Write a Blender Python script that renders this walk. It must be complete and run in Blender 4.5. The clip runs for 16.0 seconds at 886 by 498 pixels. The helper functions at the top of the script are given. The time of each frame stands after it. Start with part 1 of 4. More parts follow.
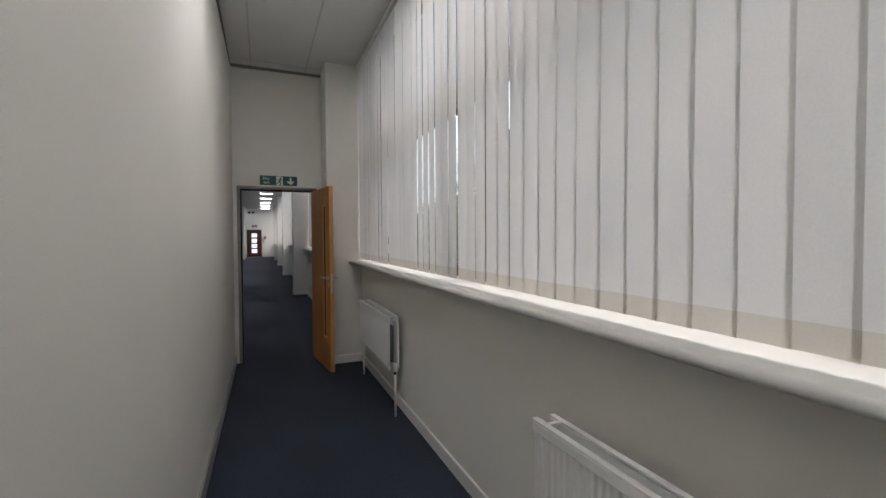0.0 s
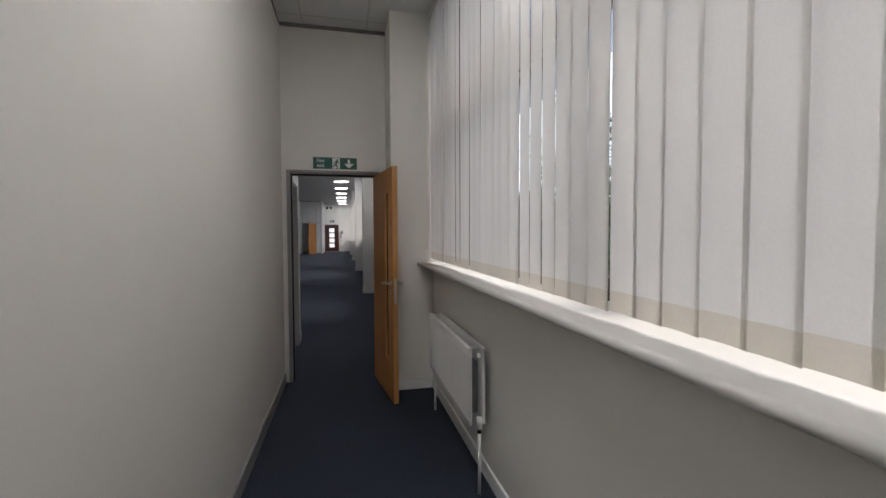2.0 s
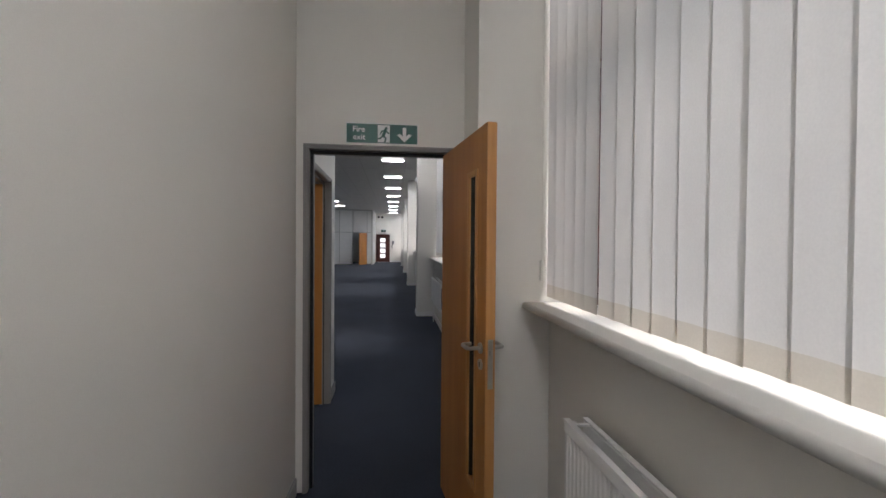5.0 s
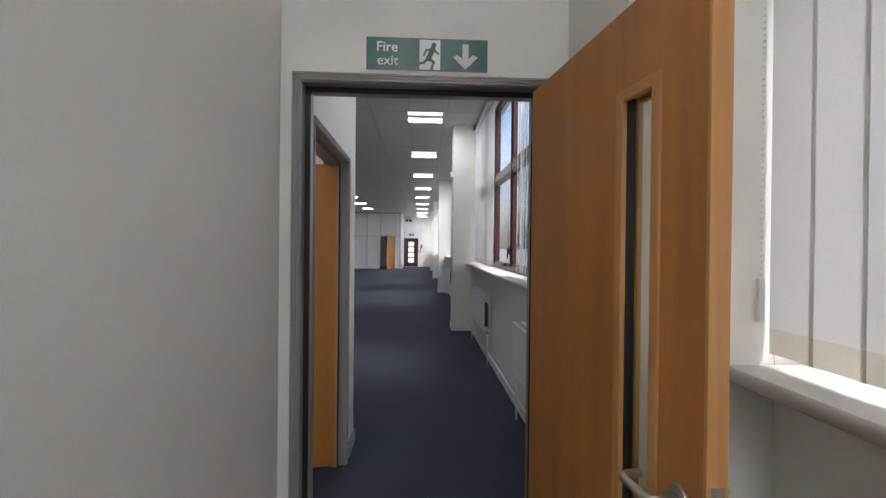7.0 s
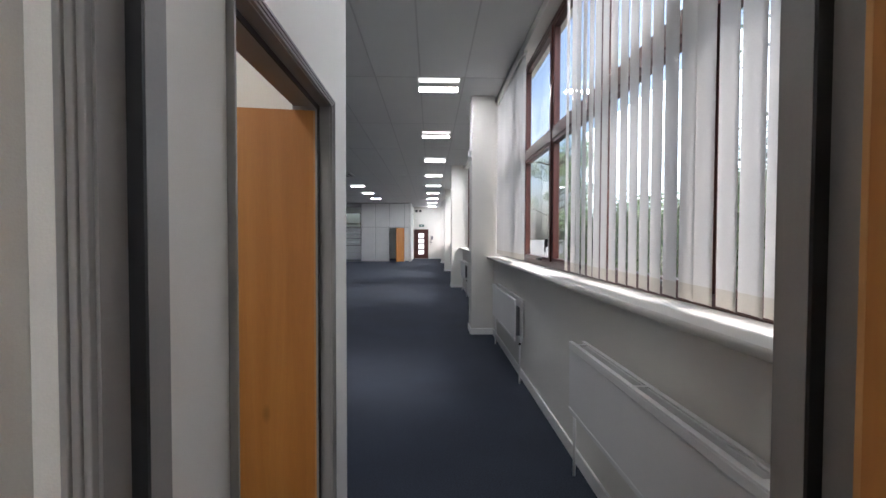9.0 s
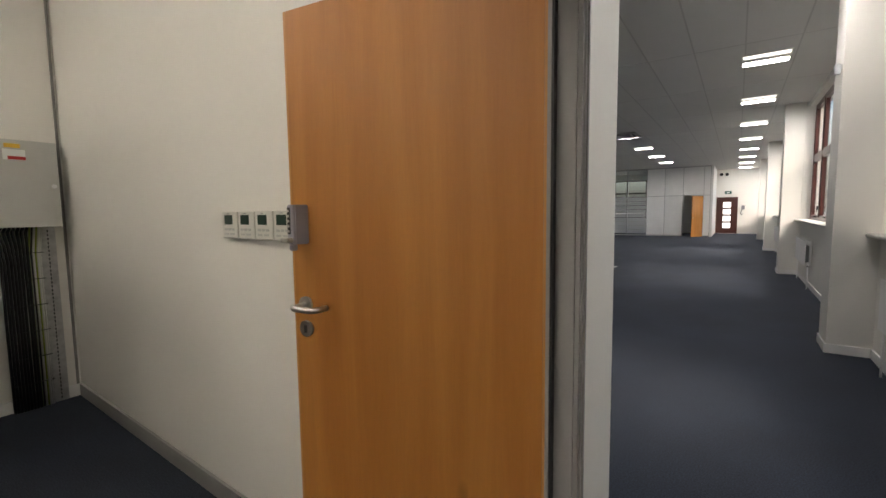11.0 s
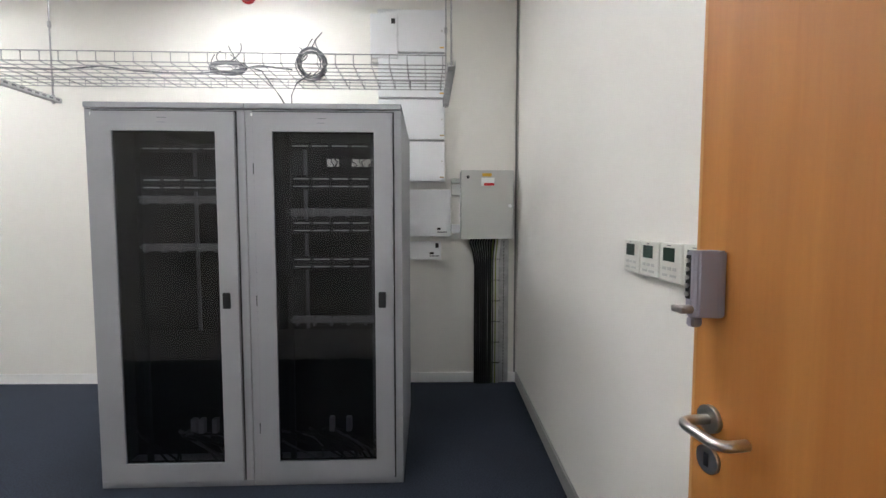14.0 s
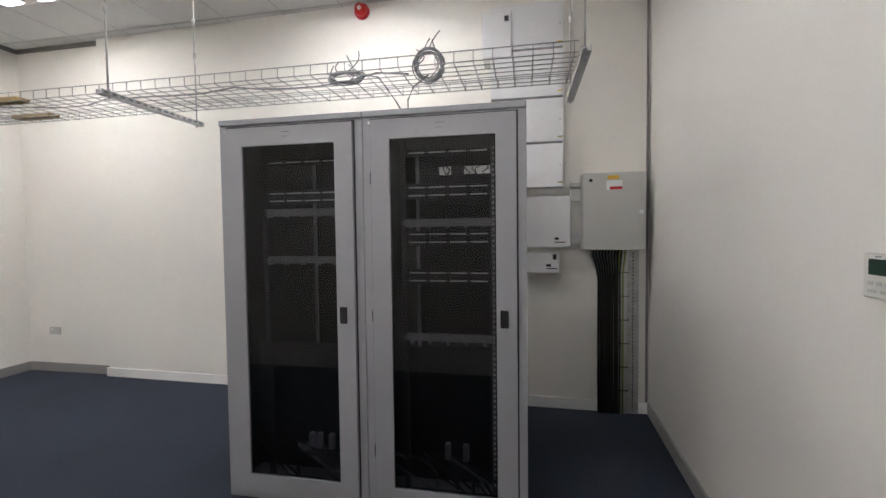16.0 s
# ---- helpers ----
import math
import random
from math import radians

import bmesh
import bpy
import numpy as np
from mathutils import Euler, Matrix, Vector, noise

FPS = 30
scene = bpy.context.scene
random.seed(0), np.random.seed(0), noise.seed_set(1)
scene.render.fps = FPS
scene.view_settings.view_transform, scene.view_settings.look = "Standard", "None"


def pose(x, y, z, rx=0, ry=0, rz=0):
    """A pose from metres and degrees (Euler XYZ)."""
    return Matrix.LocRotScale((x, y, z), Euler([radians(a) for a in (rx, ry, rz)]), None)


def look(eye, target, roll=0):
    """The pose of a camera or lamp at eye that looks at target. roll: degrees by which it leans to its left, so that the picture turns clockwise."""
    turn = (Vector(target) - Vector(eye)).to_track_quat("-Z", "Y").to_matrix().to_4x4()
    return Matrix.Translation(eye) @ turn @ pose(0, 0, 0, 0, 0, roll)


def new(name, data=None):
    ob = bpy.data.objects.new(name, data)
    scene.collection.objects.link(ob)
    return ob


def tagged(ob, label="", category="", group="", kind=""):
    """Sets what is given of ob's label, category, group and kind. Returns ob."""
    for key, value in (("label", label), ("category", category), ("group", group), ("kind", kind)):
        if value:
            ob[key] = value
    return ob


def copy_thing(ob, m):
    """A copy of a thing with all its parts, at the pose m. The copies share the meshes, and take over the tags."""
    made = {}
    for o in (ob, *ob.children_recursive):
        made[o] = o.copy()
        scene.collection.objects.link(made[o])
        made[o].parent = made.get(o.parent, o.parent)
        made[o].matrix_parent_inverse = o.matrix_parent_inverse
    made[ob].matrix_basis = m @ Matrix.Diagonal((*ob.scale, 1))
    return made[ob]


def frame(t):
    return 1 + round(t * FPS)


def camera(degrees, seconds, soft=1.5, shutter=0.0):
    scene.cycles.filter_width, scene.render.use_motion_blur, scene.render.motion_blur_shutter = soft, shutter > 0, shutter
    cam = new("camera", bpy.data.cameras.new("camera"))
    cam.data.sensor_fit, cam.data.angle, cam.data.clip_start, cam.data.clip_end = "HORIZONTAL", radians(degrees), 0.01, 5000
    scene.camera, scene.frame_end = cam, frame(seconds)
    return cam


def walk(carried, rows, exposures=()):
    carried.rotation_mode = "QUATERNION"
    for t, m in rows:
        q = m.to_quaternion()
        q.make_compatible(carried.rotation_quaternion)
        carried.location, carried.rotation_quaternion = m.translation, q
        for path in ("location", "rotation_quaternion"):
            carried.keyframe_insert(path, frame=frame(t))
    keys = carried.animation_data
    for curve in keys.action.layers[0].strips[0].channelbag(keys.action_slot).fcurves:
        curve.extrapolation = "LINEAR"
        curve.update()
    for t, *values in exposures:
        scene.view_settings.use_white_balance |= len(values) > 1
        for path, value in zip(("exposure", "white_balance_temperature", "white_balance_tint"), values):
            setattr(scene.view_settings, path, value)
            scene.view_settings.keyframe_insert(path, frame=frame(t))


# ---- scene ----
cam = camera(91.3, 16.0)
PATH = [
    (0, (0.269, -0.066, 1.5), (1.039, 1.779, 1.443), -0.3),
    (0.5, (0.334, 0.22, 1.48), (1.032, 2.093, 1.408), 0.3),
    (1, (0.387, 0.497, 1.502), (1.051, 2.382, 1.416), 0.2),
    (1.5, (0.491, 0.791, 1.498), (1.038, 2.713, 1.414), -0.1),
    (2, (0.531, 1.084, 1.497), (0.982, 3.031, 1.419), -0.2),
    (2.5, (0.535, 1.381, 1.515), (0.952, 3.336, 1.443), -0.5),
    (3, (0.594, 1.681, 1.511), (0.95, 3.648, 1.456), -0.6),
    (3.5, (0.604, 1.982, 1.51), (0.89, 3.961, 1.461), -0.1),
    (4, (0.568, 2.313, 1.529), (0.832, 4.295, 1.484), 0.1),
    (6.5, (0.515, 3.757, 1.519), (0.644, 5.753, 1.508), 0.8),
    (7, (0.452, 4.059, 1.513), (0.553, 6.056, 1.502), 0.6),
    (7.5, (0.423, 4.301, 1.525), (0.521, 6.298, 1.509), 0.5),
    (8, (0.402, 4.535, 1.536), (0.505, 6.532, 1.52), 0.2),
    (10.3, (0.341, 5.866, 1.468), (-0.082, 7.814, 1.309), -0.2),
    (10.6, (0.287, 5.984, 1.485), (-0.39, 7.857, 1.304), -0.4),
    (11, (0.234, 6.109, 1.475), (-0.886, 7.758, 1.303), -0.7),
    (11.5, (0.155, 6.265, 1.476), (-1.294, 7.632, 1.295), 0.3),
    (12, (0.057, 6.359, 1.468), (-1.497, 7.605, 1.286), 0.4),
    (12.5, (-0.017, 6.377, 1.496), (-1.685, 7.467, 1.319), 0.1),
    (13, (-0.073, 6.407, 1.516), (-1.926, 7.144, 1.352), -0.1),
    (13.5, (-0.106, 6.437, 1.536), (-2.068, 6.797, 1.392), 0.2),
    (14, (-0.105, 6.444, 1.548), (-2.1, 6.514, 1.426), 0.0),
    (14.5, (-0.103, 6.425, 1.557), (-2.098, 6.338, 1.452), -0.1),
    (15, (-0.153, 6.381, 1.551), (-2.146, 6.242, 1.452), -0.2),
    (15.5, (-0.257, 6.334, 1.551), (-2.247, 6.158, 1.46), -0.1),
    (16, (-0.357, 6.293, 1.555), (-2.32, 5.915, 1.478), -0.7),
]
EXPOSURES = ((0, 0.58, 5950, 13), (3.5, 0.82, 5950, 14), (7, 1.55, 5750, 13), (8, 1.78, 5650, 14), (10.5, 1.5, 6350, 12), (11, 1.75, 6550, 12), (12, 2.55, 6800, 12), (12.5, 2.55, 6700, 12), (13, 2.4, 6000, 12), (14.5, 2.2, 5600, 13), (16, 1.95, 5750, 15))
walk(cam, [(t, look(eye, aim, roll)) for t, eye, aim, roll in PATH], EXPOSURES)

# ---------------------------------------------------------------- world, sun
world = bpy.data.worlds.new("world")
scene.world = world
world.use_nodes = True
wn = world.node_tree.nodes
sky = wn.new("ShaderNodeTexSky")
sky.sky_type, sky.sun_disc = "NISHITA", False
sky.dust_density, sky.ozone_density = 7.0, 0.6
sky.sun_elevation, sky.sun_rotation = radians(48), radians(115)
wn["Background"].inputs[1].default_value = 0.15
world.node_tree.links.new(sky.outputs[0], wn["Background"].inputs[0])
sun_data = bpy.data.lights.new("sun", "SUN")
sun_data.energy, sun_data.angle, sun_data.color = 0.7, radians(40), (1, 0.96, 0.9)
sun = new("sun", sun_data)
sun.matrix_world = look((20, -9, 24), (0, 0, 0))
LAMP_POWER = 13.0

# ---------------------------------------------------------------- materials


def mat(name, col, rough=0.6, metal=0.0, vary=0.06, scale=2.0, grain=0.0, grain_scale=200.0, bump=0.0, coat=0.0, stretch=(1, 1, 1), per_object=0.0):
    m = bpy.data.materials.new(name)
    m.use_nodes = True
    nt = m.node_tree
    n, l = nt.nodes, nt.links
    p = n["Principled BSDF"]
    p.inputs["Roughness"].default_value = rough
    p.inputs["Metallic"].default_value = metal
    p.inputs["Coat Weight"].default_value = coat
    tc = n.new("ShaderNodeTexCoord")
    mp = n.new("ShaderNodeMapping")
    mp.inputs["Scale"].default_value = stretch
    l.new(tc.outputs["Object"], mp.inputs[0])
    a = n.new("ShaderNodeTexNoise")
    a.inputs["Scale"].default_value, a.inputs["Detail"].default_value = scale, 5
    b = n.new("ShaderNodeTexNoise")
    b.inputs["Scale"].default_value, b.inputs["Detail"].default_value = grain_scale, 3
    l.new(mp.outputs[0], a.inputs[0])
    l.new(mp.outputs[0], b.inputs[0])
    ra = n.new("ShaderNodeMapRange")
    ra.inputs[1].default_value, ra.inputs[2].default_value = 0.3, 0.7
    ra.inputs[3].default_value, ra.inputs[4].default_value = 1 - vary, 1 + vary
    l.new(a.outputs[0], ra.inputs[0])
    rb = n.new("ShaderNodeMapRange")
    rb.inputs[1].default_value, rb.inputs[2].default_value = 0.3, 0.7
    rb.inputs[3].default_value, rb.inputs[4].default_value = 1 - grain, 1 + grain
    l.new(b.outputs[0], rb.inputs[0])
    mu = n.new("ShaderNodeMath")
    mu.operation = "MULTIPLY"
    l.new(ra.outputs[0], mu.inputs[0])
    l.new(rb.outputs[0], mu.inputs[1])
    value = mu.outputs[0]
    if per_object:
        oi = n.new("ShaderNodeObjectInfo")
        rc = n.new("ShaderNodeMapRange")
        rc.inputs[3].default_value, rc.inputs[4].default_value = 1 - per_object, 1 + per_object
        l.new(oi.outputs["Random"], rc.inputs[0])
        m2 = n.new("ShaderNodeMath")
        m2.operation = "MULTIPLY"
        l.new(value, m2.inputs[0])
        l.new(rc.outputs[0], m2.inputs[1])
        value = m2.outputs[0]
    vm = n.new("ShaderNodeVectorMath")
    vm.operation = "SCALE"
    vm.inputs[0].default_value = col
    l.new(value, vm.inputs["Scale"])
    l.new(vm.outputs[0], p.inputs["Base Color"])
    if bump:
        bp = n.new("ShaderNodeBump")
        bp.inputs["Strength"].default_value, bp.inputs["Distance"].default_value = bump, 0.004
        l.new(b.outputs[0], bp.inputs["Height"])
        l.new(bp.outputs[0], p.inputs["Normal"])
    return m


def wood_mat(name, dark, light, axis_stretch, rough=0.38):
    m = bpy.data.materials.new(name)
    m.use_nodes = True
    nt = m.node_tree
    n, l = nt.nodes, nt.links
    p = n["Principled BSDF"]
    p.inputs["Roughness"].default_value = rough
    tc = n.new("ShaderNodeTexCoord")
    mp = n.new("ShaderNodeMapping")
    mp.inputs["Scale"].default_value = axis_stretch
    l.new(tc.outputs["Object"], mp.inputs[0])
    a = n.new("ShaderNodeTexNoise")
    a.inputs["Scale"].default_value, a.inputs["Detail"].default_value, a.inputs["Distortion"].default_value = 2.2, 6, 0.6
    b = n.new("ShaderNodeTexNoise")
    b.inputs["Scale"].default_value, b.inputs["Detail"].default_value = 30, 4
    # sparse small knots
    v = n.new("ShaderNodeTexVoronoi")
    v.inputs["Scale"].default_value = 0.9
    mk = n.new("ShaderNodeMapping")
    mk.inputs["Scale"].default_value = (3.2, 3.2, 1.3)
    l.new(tc.outputs["Object"], mk.inputs[0])
    l.new(mk.outputs[0], v.inputs["Vector"])
    l.new(mp.outputs[0], a.inputs[0])
    l.new(mp.outputs[0], b.inputs[0])
    mx = n.new("ShaderNodeMath")
    mx.operation = "MULTIPLY_ADD"
    mx.inputs[1].default_value = 0.22
    l.new(b.outputs[0], mx.inputs[0])
    l.new(a.outputs[0], mx.inputs[2])
    rp = n.new("ShaderNodeValToRGB")
    rp.color_ramp.elements[0].position, rp.color_ramp.elements[1].position = 0.25, 1.05
    rp.color_ramp.elements[0].color, rp.color_ramp.elements[1].color = (*dark, 1), (*light, 1)
    l.new(mx.outputs[0], rp.inputs[0])
    kr = n.new("ShaderNodeMapRange")
    kr.inputs[1].default_value, kr.inputs[2].default_value = 0.012, 0.07
    kr.inputs[3].default_value, kr.inputs[4].default_value = 0.42, 1.0
    l.new(v.outputs["Distance"], kr.inputs[0])
    sc = n.new("ShaderNodeVectorMath")
    sc.operation = "SCALE"
    l.new(rp.outputs[0], sc.inputs[0])
    l.new(kr.outputs[0], sc.inputs["Scale"])
    l.new(sc.outputs[0], p.inputs["Base Color"])
    bp = n.new("ShaderNodeBump")
    bp.inputs["Strength"].default_value, bp.inputs["Distance"].default_value = 0.08, 0.002
    l.new(b.outputs[0], bp.inputs["Height"])
    l.new(bp.outputs[0], p.inputs["Normal"])
    return m


def glass_mat(name, tint, gloss=0.06, rough=0.0):
    m = bpy.data.materials.new(name)
    m.use_nodes = True
    n, l = m.node_tree.nodes, m.node_tree.links
    n.remove(n["Principled BSDF"])
    t = n.new("ShaderNodeBsdfTransparent")
    t.inputs[0].default_value = (*tint, 1)
    g = n.new("ShaderNodeBsdfGlossy")
    g.inputs["Roughness"].default_value = rough
    f = n.new("ShaderNodeLayerWeight")
    f.inputs[0].default_value = 0.5
    pw = n.new("ShaderNodeMath")
    pw.operation = "POWER"
    pw.inputs[1].default_value = 4.0
    ma = n.new("ShaderNodeMath")
    ma.operation = "MULTIPLY_ADD"
    ma.inputs[1].default_value, ma.inputs[2].default_value = 0.55, gloss / 2
    mx = n.new("ShaderNodeMixShader")
    l.new(f.outputs["Facing"], pw.inputs[0])
    l.new(pw.outputs[0], ma.inputs[0])
    l.new(ma.outputs[0], mx.inputs[0])
    l.new(t.outputs[0], mx.inputs[1])
    l.new(g.outputs[0], mx.inputs[2])
    l.new(mx.outputs[0], n["Material Output"].inputs[0])
    return m


def cloth_mat(name, col, through_col, amount):
    m = bpy.data.materials.new(name)
    m.use_nodes = True
    n, l = m.node_tree.nodes, m.node_tree.links
    p = n["Principled BSDF"]
    p.inputs["Roughness"].default_value = 0.85
    tc = n.new("ShaderNodeTexCoord")
    nz = n.new("ShaderNodeTexNoise")
    nz.inputs["Scale"].default_value, nz.inputs["Detail"].default_value = 160, 3
    l.new(tc.outputs["Object"], nz.inputs[0])
    oi = n.new("ShaderNodeObjectInfo")
    ad = n.new("ShaderNodeMath")
    ad.operation = "MULTIPLY_ADD"
    ad.inputs[1].default_value = 0.5
    l.new(oi.outputs["Random"], ad.inputs[0])
    l.new(nz.outputs[0], ad.inputs[2])
    mr = n.new("ShaderNodeMapRange")
    mr.inputs[1].default_value, mr.inputs[2].default_value = 0.3, 1.2
    mr.inputs[3].default_value, mr.inputs[4].default_value = 0.93, 1.05
    l.new(ad.outputs[0], mr.inputs[0])
    for c, sock in ((col, p.inputs["Base Color"]), (through_col, None)):
        vm = n.new("ShaderNodeVectorMath")
        vm.operation = "SCALE"
        vm.inputs[0].default_value = c
        l.new(mr.outputs[0], vm.inputs["Scale"])
        if sock:
            l.new(vm.outputs[0], sock)
        else:
            t = n.new("ShaderNodeBsdfTranslucent")
            l.new(vm.outputs[0], t.inputs[0])
    mx = n.new("ShaderNodeMixShader")
    mx.inputs[0].default_value = amount
    l.new(p.outputs[0], mx.inputs[1])
    l.new(t.outputs[0], mx.inputs[2])
    l.new(mx.outputs[0], n["Material Output"].inputs[0])
    return m


def glow_mat(name, col, strength):
    m = bpy.data.materials.new(name)
    m.use_nodes = True
    p = m.node_tree.nodes["Principled BSDF"]
    p.inputs["Base Color"].default_value = (0.8, 0.8, 0.8, 1)
    p.inputs["Emission Color"].default_value = (*col, 1)
    p.inputs["Emission Strength"].default_value = strength
    return m


M_WALL = mat("wall_paint", (0.80, 0.778, 0.725), 0.62, vary=0.025, scale=0.9, grain=0.02, grain_scale=320, bump=0.12)
M_WHITE = mat("white_gloss_paint", (0.84, 0.83, 0.81), 0.35, vary=0.03, grain=0.01)
M_SILL = mat("sill_satin_paint", (0.62, 0.605, 0.57), 0.75, vary=0.03, grain=0.01)
M_GREY = mat("grey_gloss_paint", (0.3, 0.29, 0.275), 0.36, vary=0.06, grain=0.02)
M_CARPET = mat("navy_carpet", (0.0195, 0.0265, 0.043), 0.95, vary=0.16, scale=1.3, grain=0.55, grain_scale=110, bump=0.6)
M_TILE = mat("ceiling_tile", (0.66, 0.655, 0.64), 0.9, vary=0.02, grain=0.05, grain_scale=140, bump=0.25)
M_BAR = mat("ceiling_bar", (0.5, 0.49, 0.48), 0.5)
M_TRIM = mat("ceiling_edge", (0.2, 0.195, 0.185), 0.5)
M_OAK = wood_mat("oak_veneer", (0.375, 0.138, 0.025), (0.565, 0.25, 0.058), (5.5, 5.5, 0.38))
M_OAK_EDGE = wood_mat("oak_lipping", (0.45, 0.20, 0.055), (0.62, 0.33, 0.12), (12, 12, 0.6))
M_MAHOG = wood_mat("red_brown_timber", (0.045, 0.014, 0.011), (0.09, 0.028, 0.02), (14, 14, 1.2), 0.3)
M_STEEL = mat("brushed_steel", (0.55, 0.53, 0.5), 0.28, 1.0, vary=0.05, grain=0.06)
M_GALV = mat("galvanised_steel", (0.46, 0.46, 0.46), 0.42, 0.55, vary=0.15, scale=25)
M_WIRE = mat("tray_wire_steel", (0.38, 0.38, 0.38), 0.45, 0.4, vary=0.15, scale=25)
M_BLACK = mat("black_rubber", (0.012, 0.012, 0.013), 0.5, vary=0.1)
M_CABLE = mat("black_cable", (0.014, 0.014, 0.015), 0.42, vary=0.1)
M_CABLE_GREY = mat("grey_cable", (0.16, 0.16, 0.17), 0.5, vary=0.1)
M_CABLE_WHITE = mat("white_cable", (0.62, 0.62, 0.6), 0.5)
M_EARTH = mat("green_yellow_cable", (0.24, 0.3, 0.05), 0.5)
M_RACK = mat("rack_grey_steel", (0.335, 0.338, 0.355), 0.42, vary=0.03, grain=0.03, grain_scale=500, bump=0.08)
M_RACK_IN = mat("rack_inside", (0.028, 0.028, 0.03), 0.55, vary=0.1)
M_RACK_RAIL = mat("rack_rail", (0.33, 0.33, 0.335), 0.45, 0.3)
M_RACK_LIGHT = mat("rack_slot_pale", (0.82, 0.82, 0.82), 0.5)
M_BOX = mat("box_pale_grey", (0.52, 0.52, 0.49), 0.45, vary=0.02, grain=0.02)
M_BOX_WHITE = mat("box_white", (0.74, 0.74, 0.75), 0.42, vary=0.02)
M_LILAC = mat("lock_grey_casting", (0.34, 0.33, 0.38), 0.4, 0.25)
M_LCD = mat("display_dark_green", (0.03, 0.055, 0.04), 0.2)
M_PLASTIC = mat("cream_plastic", (0.7, 0.69, 0.63), 0.4, vary=0.02)
M_RED = mat("red_plastic", (0.5, 0.02, 0.02), 0.35)
M_GREEN = mat("sign_green", (0.0, 0.085, 0.06), 0.35, vary=0.03)
M_INK = mat("sign_white", (0.8, 0.82, 0.8), 0.4)
M_YELLOW = mat("label_yellow", (0.7, 0.42, 0.03), 0.5)
M_GLASS = glass_mat("clear_glass", (0.96, 0.98, 0.97))
M_SMOKE = glass_mat("smoked_glass", (0.68, 0.68, 0.69))
M_BLIND = cloth_mat("blind_fabric", (0.70, 0.68, 0.645), (0.72, 0.72, 0.725), 0.22)
M_BLIND_HEM = cloth_mat("blind_hem", (0.62, 0.58, 0.51), (0.62, 0.585, 0.52), 0.23)
M_LAMP = glow_mat("lamp_glow", (1, 0.93, 0.81), LAMP_POWER)
M_LAMP_CORRIDOR = glow_mat("corridor_lamp_glow", (1, 0.955, 0.88), LAMP_POWER * 1.35)
M_LAMP_OFFICE = glow_mat("office_lamp_glow", (1, 0.965, 0.92), LAMP_POWER * 1.6)
M_LAMP_EDGE = glow_mat("lamp_glow_dim", (1, 0.95, 0.84), LAMP_POWER * 0.05)
M_LEAF = mat("leaf_green", (0.10, 0.15, 0.045), 0.55, vary=0.35, scale=3, per_object=0.2)
M_BARK = mat("bark", (0.09, 0.065, 0.045), 0.9, vary=0.3, scale=8, bump=0.6)
M_GROUND = mat("outside_paving", (0.2, 0.19, 0.17), 0.9, vary=0.2, scale=0.7, grain=0.2, grain_scale=40)
M_BRICK = mat("outside_brick", (0.3, 0.16, 0.1), 0.85, vary=0.15, grain=0.2, grain_scale=30)
M_CARD = mat("brown_card", (0.4, 0.29, 0.13), 0.8)

# ---------------------------------------------------------------- mesh helpers


def box(bm, x0, x1, y0, y1, z0, z1, bevel=0.0):
    xs, ys, zs = sorted((x0, x1)), sorted((y0, y1)), sorted((z0, z1))
    v = [bm.verts.new((x, y, z)) for z in zs for y in ys for x in xs]
    fs = [bm.faces.new([v[i] for i in q]) for q in ((0, 2, 3, 1), (4, 5, 7, 6), (0, 1, 5, 4), (2, 6, 7, 3), (0, 4, 6, 2), (1, 3, 7, 5))]
    if bevel:
        es = list({e for f in fs for e in f.edges})
        bmesh.ops.bevel(bm, geom=es, offset=bevel, segments=2, affect="EDGES", profile=0.5)


def cyl(bm, p, q, r, seg=12, r2=None):
    p, q = Vector(p), Vector(q)
    turn = (q - p).to_track_quat("Z", "Y").to_matrix()
    r2 = r if r2 is None else r2
    rings = []
    for c, rr in ((p, r), (q, r2)):
        rings.append([bm.verts.new(c + turn @ Vector((math.cos(k * math.tau / seg) * rr, math.sin(k * math.tau / seg) * rr, 0))) for k in range(seg)])
    for k in range(seg):
        f = bm.faces.new((rings[0][k], rings[0][(k + 1) % seg], rings[1][(k + 1) % seg], rings[1][k]))
        f.smooth = True
    bm.faces.new(rings[0][::-1])
    bm.faces.new(rings[1])


def tube(bm, pts, r, seg=8):
    pts = [Vector(p) for p in pts]
    rings = []
    for i, p in enumerate(pts):
        d = (pts[min(i + 1, len(pts) - 1)] - pts[max(i - 1, 0)]).normalized()
        a = Vector((0, 0, 1)) if abs(d.z) < 0.8 else Vector((1, 0, 0))
        u = d.cross(a).normalized()
        w = d.cross(u)
        rings.append([bm.verts.new(p + (u * math.cos(k * math.tau / seg) + w * math.sin(k * math.tau / seg)) * r) for k in range(seg)])
    for s, t in zip(rings, rings[1:]):
        for k in range(seg):
            f = bm.faces.new((s[k], s[(k + 1) % seg], t[(k + 1) % seg], t[k]))
            f.smooth = True
    bm.faces.new(rings[0])
    bm.faces.new(rings[-1][::-1])


def prism(bm, outline, axis, a, b):
    """A closed outline of 2D points pushed along an axis from a to b."""
    def at(p, s):
        q = list(p)
        q.insert("xyz".index(axis), s)
        return bm.verts.new(q)
    lo, hi = [at(p, a) for p in outline], [at(p, b) for p in outline]
    n = len(outline)
    for k in range(n):
        bm.faces.new((lo[k], lo[(k + 1) % n], hi[(k + 1) % n], hi[k]))
    bm.faces.new(lo[::-1])
    bm.faces.new(hi)


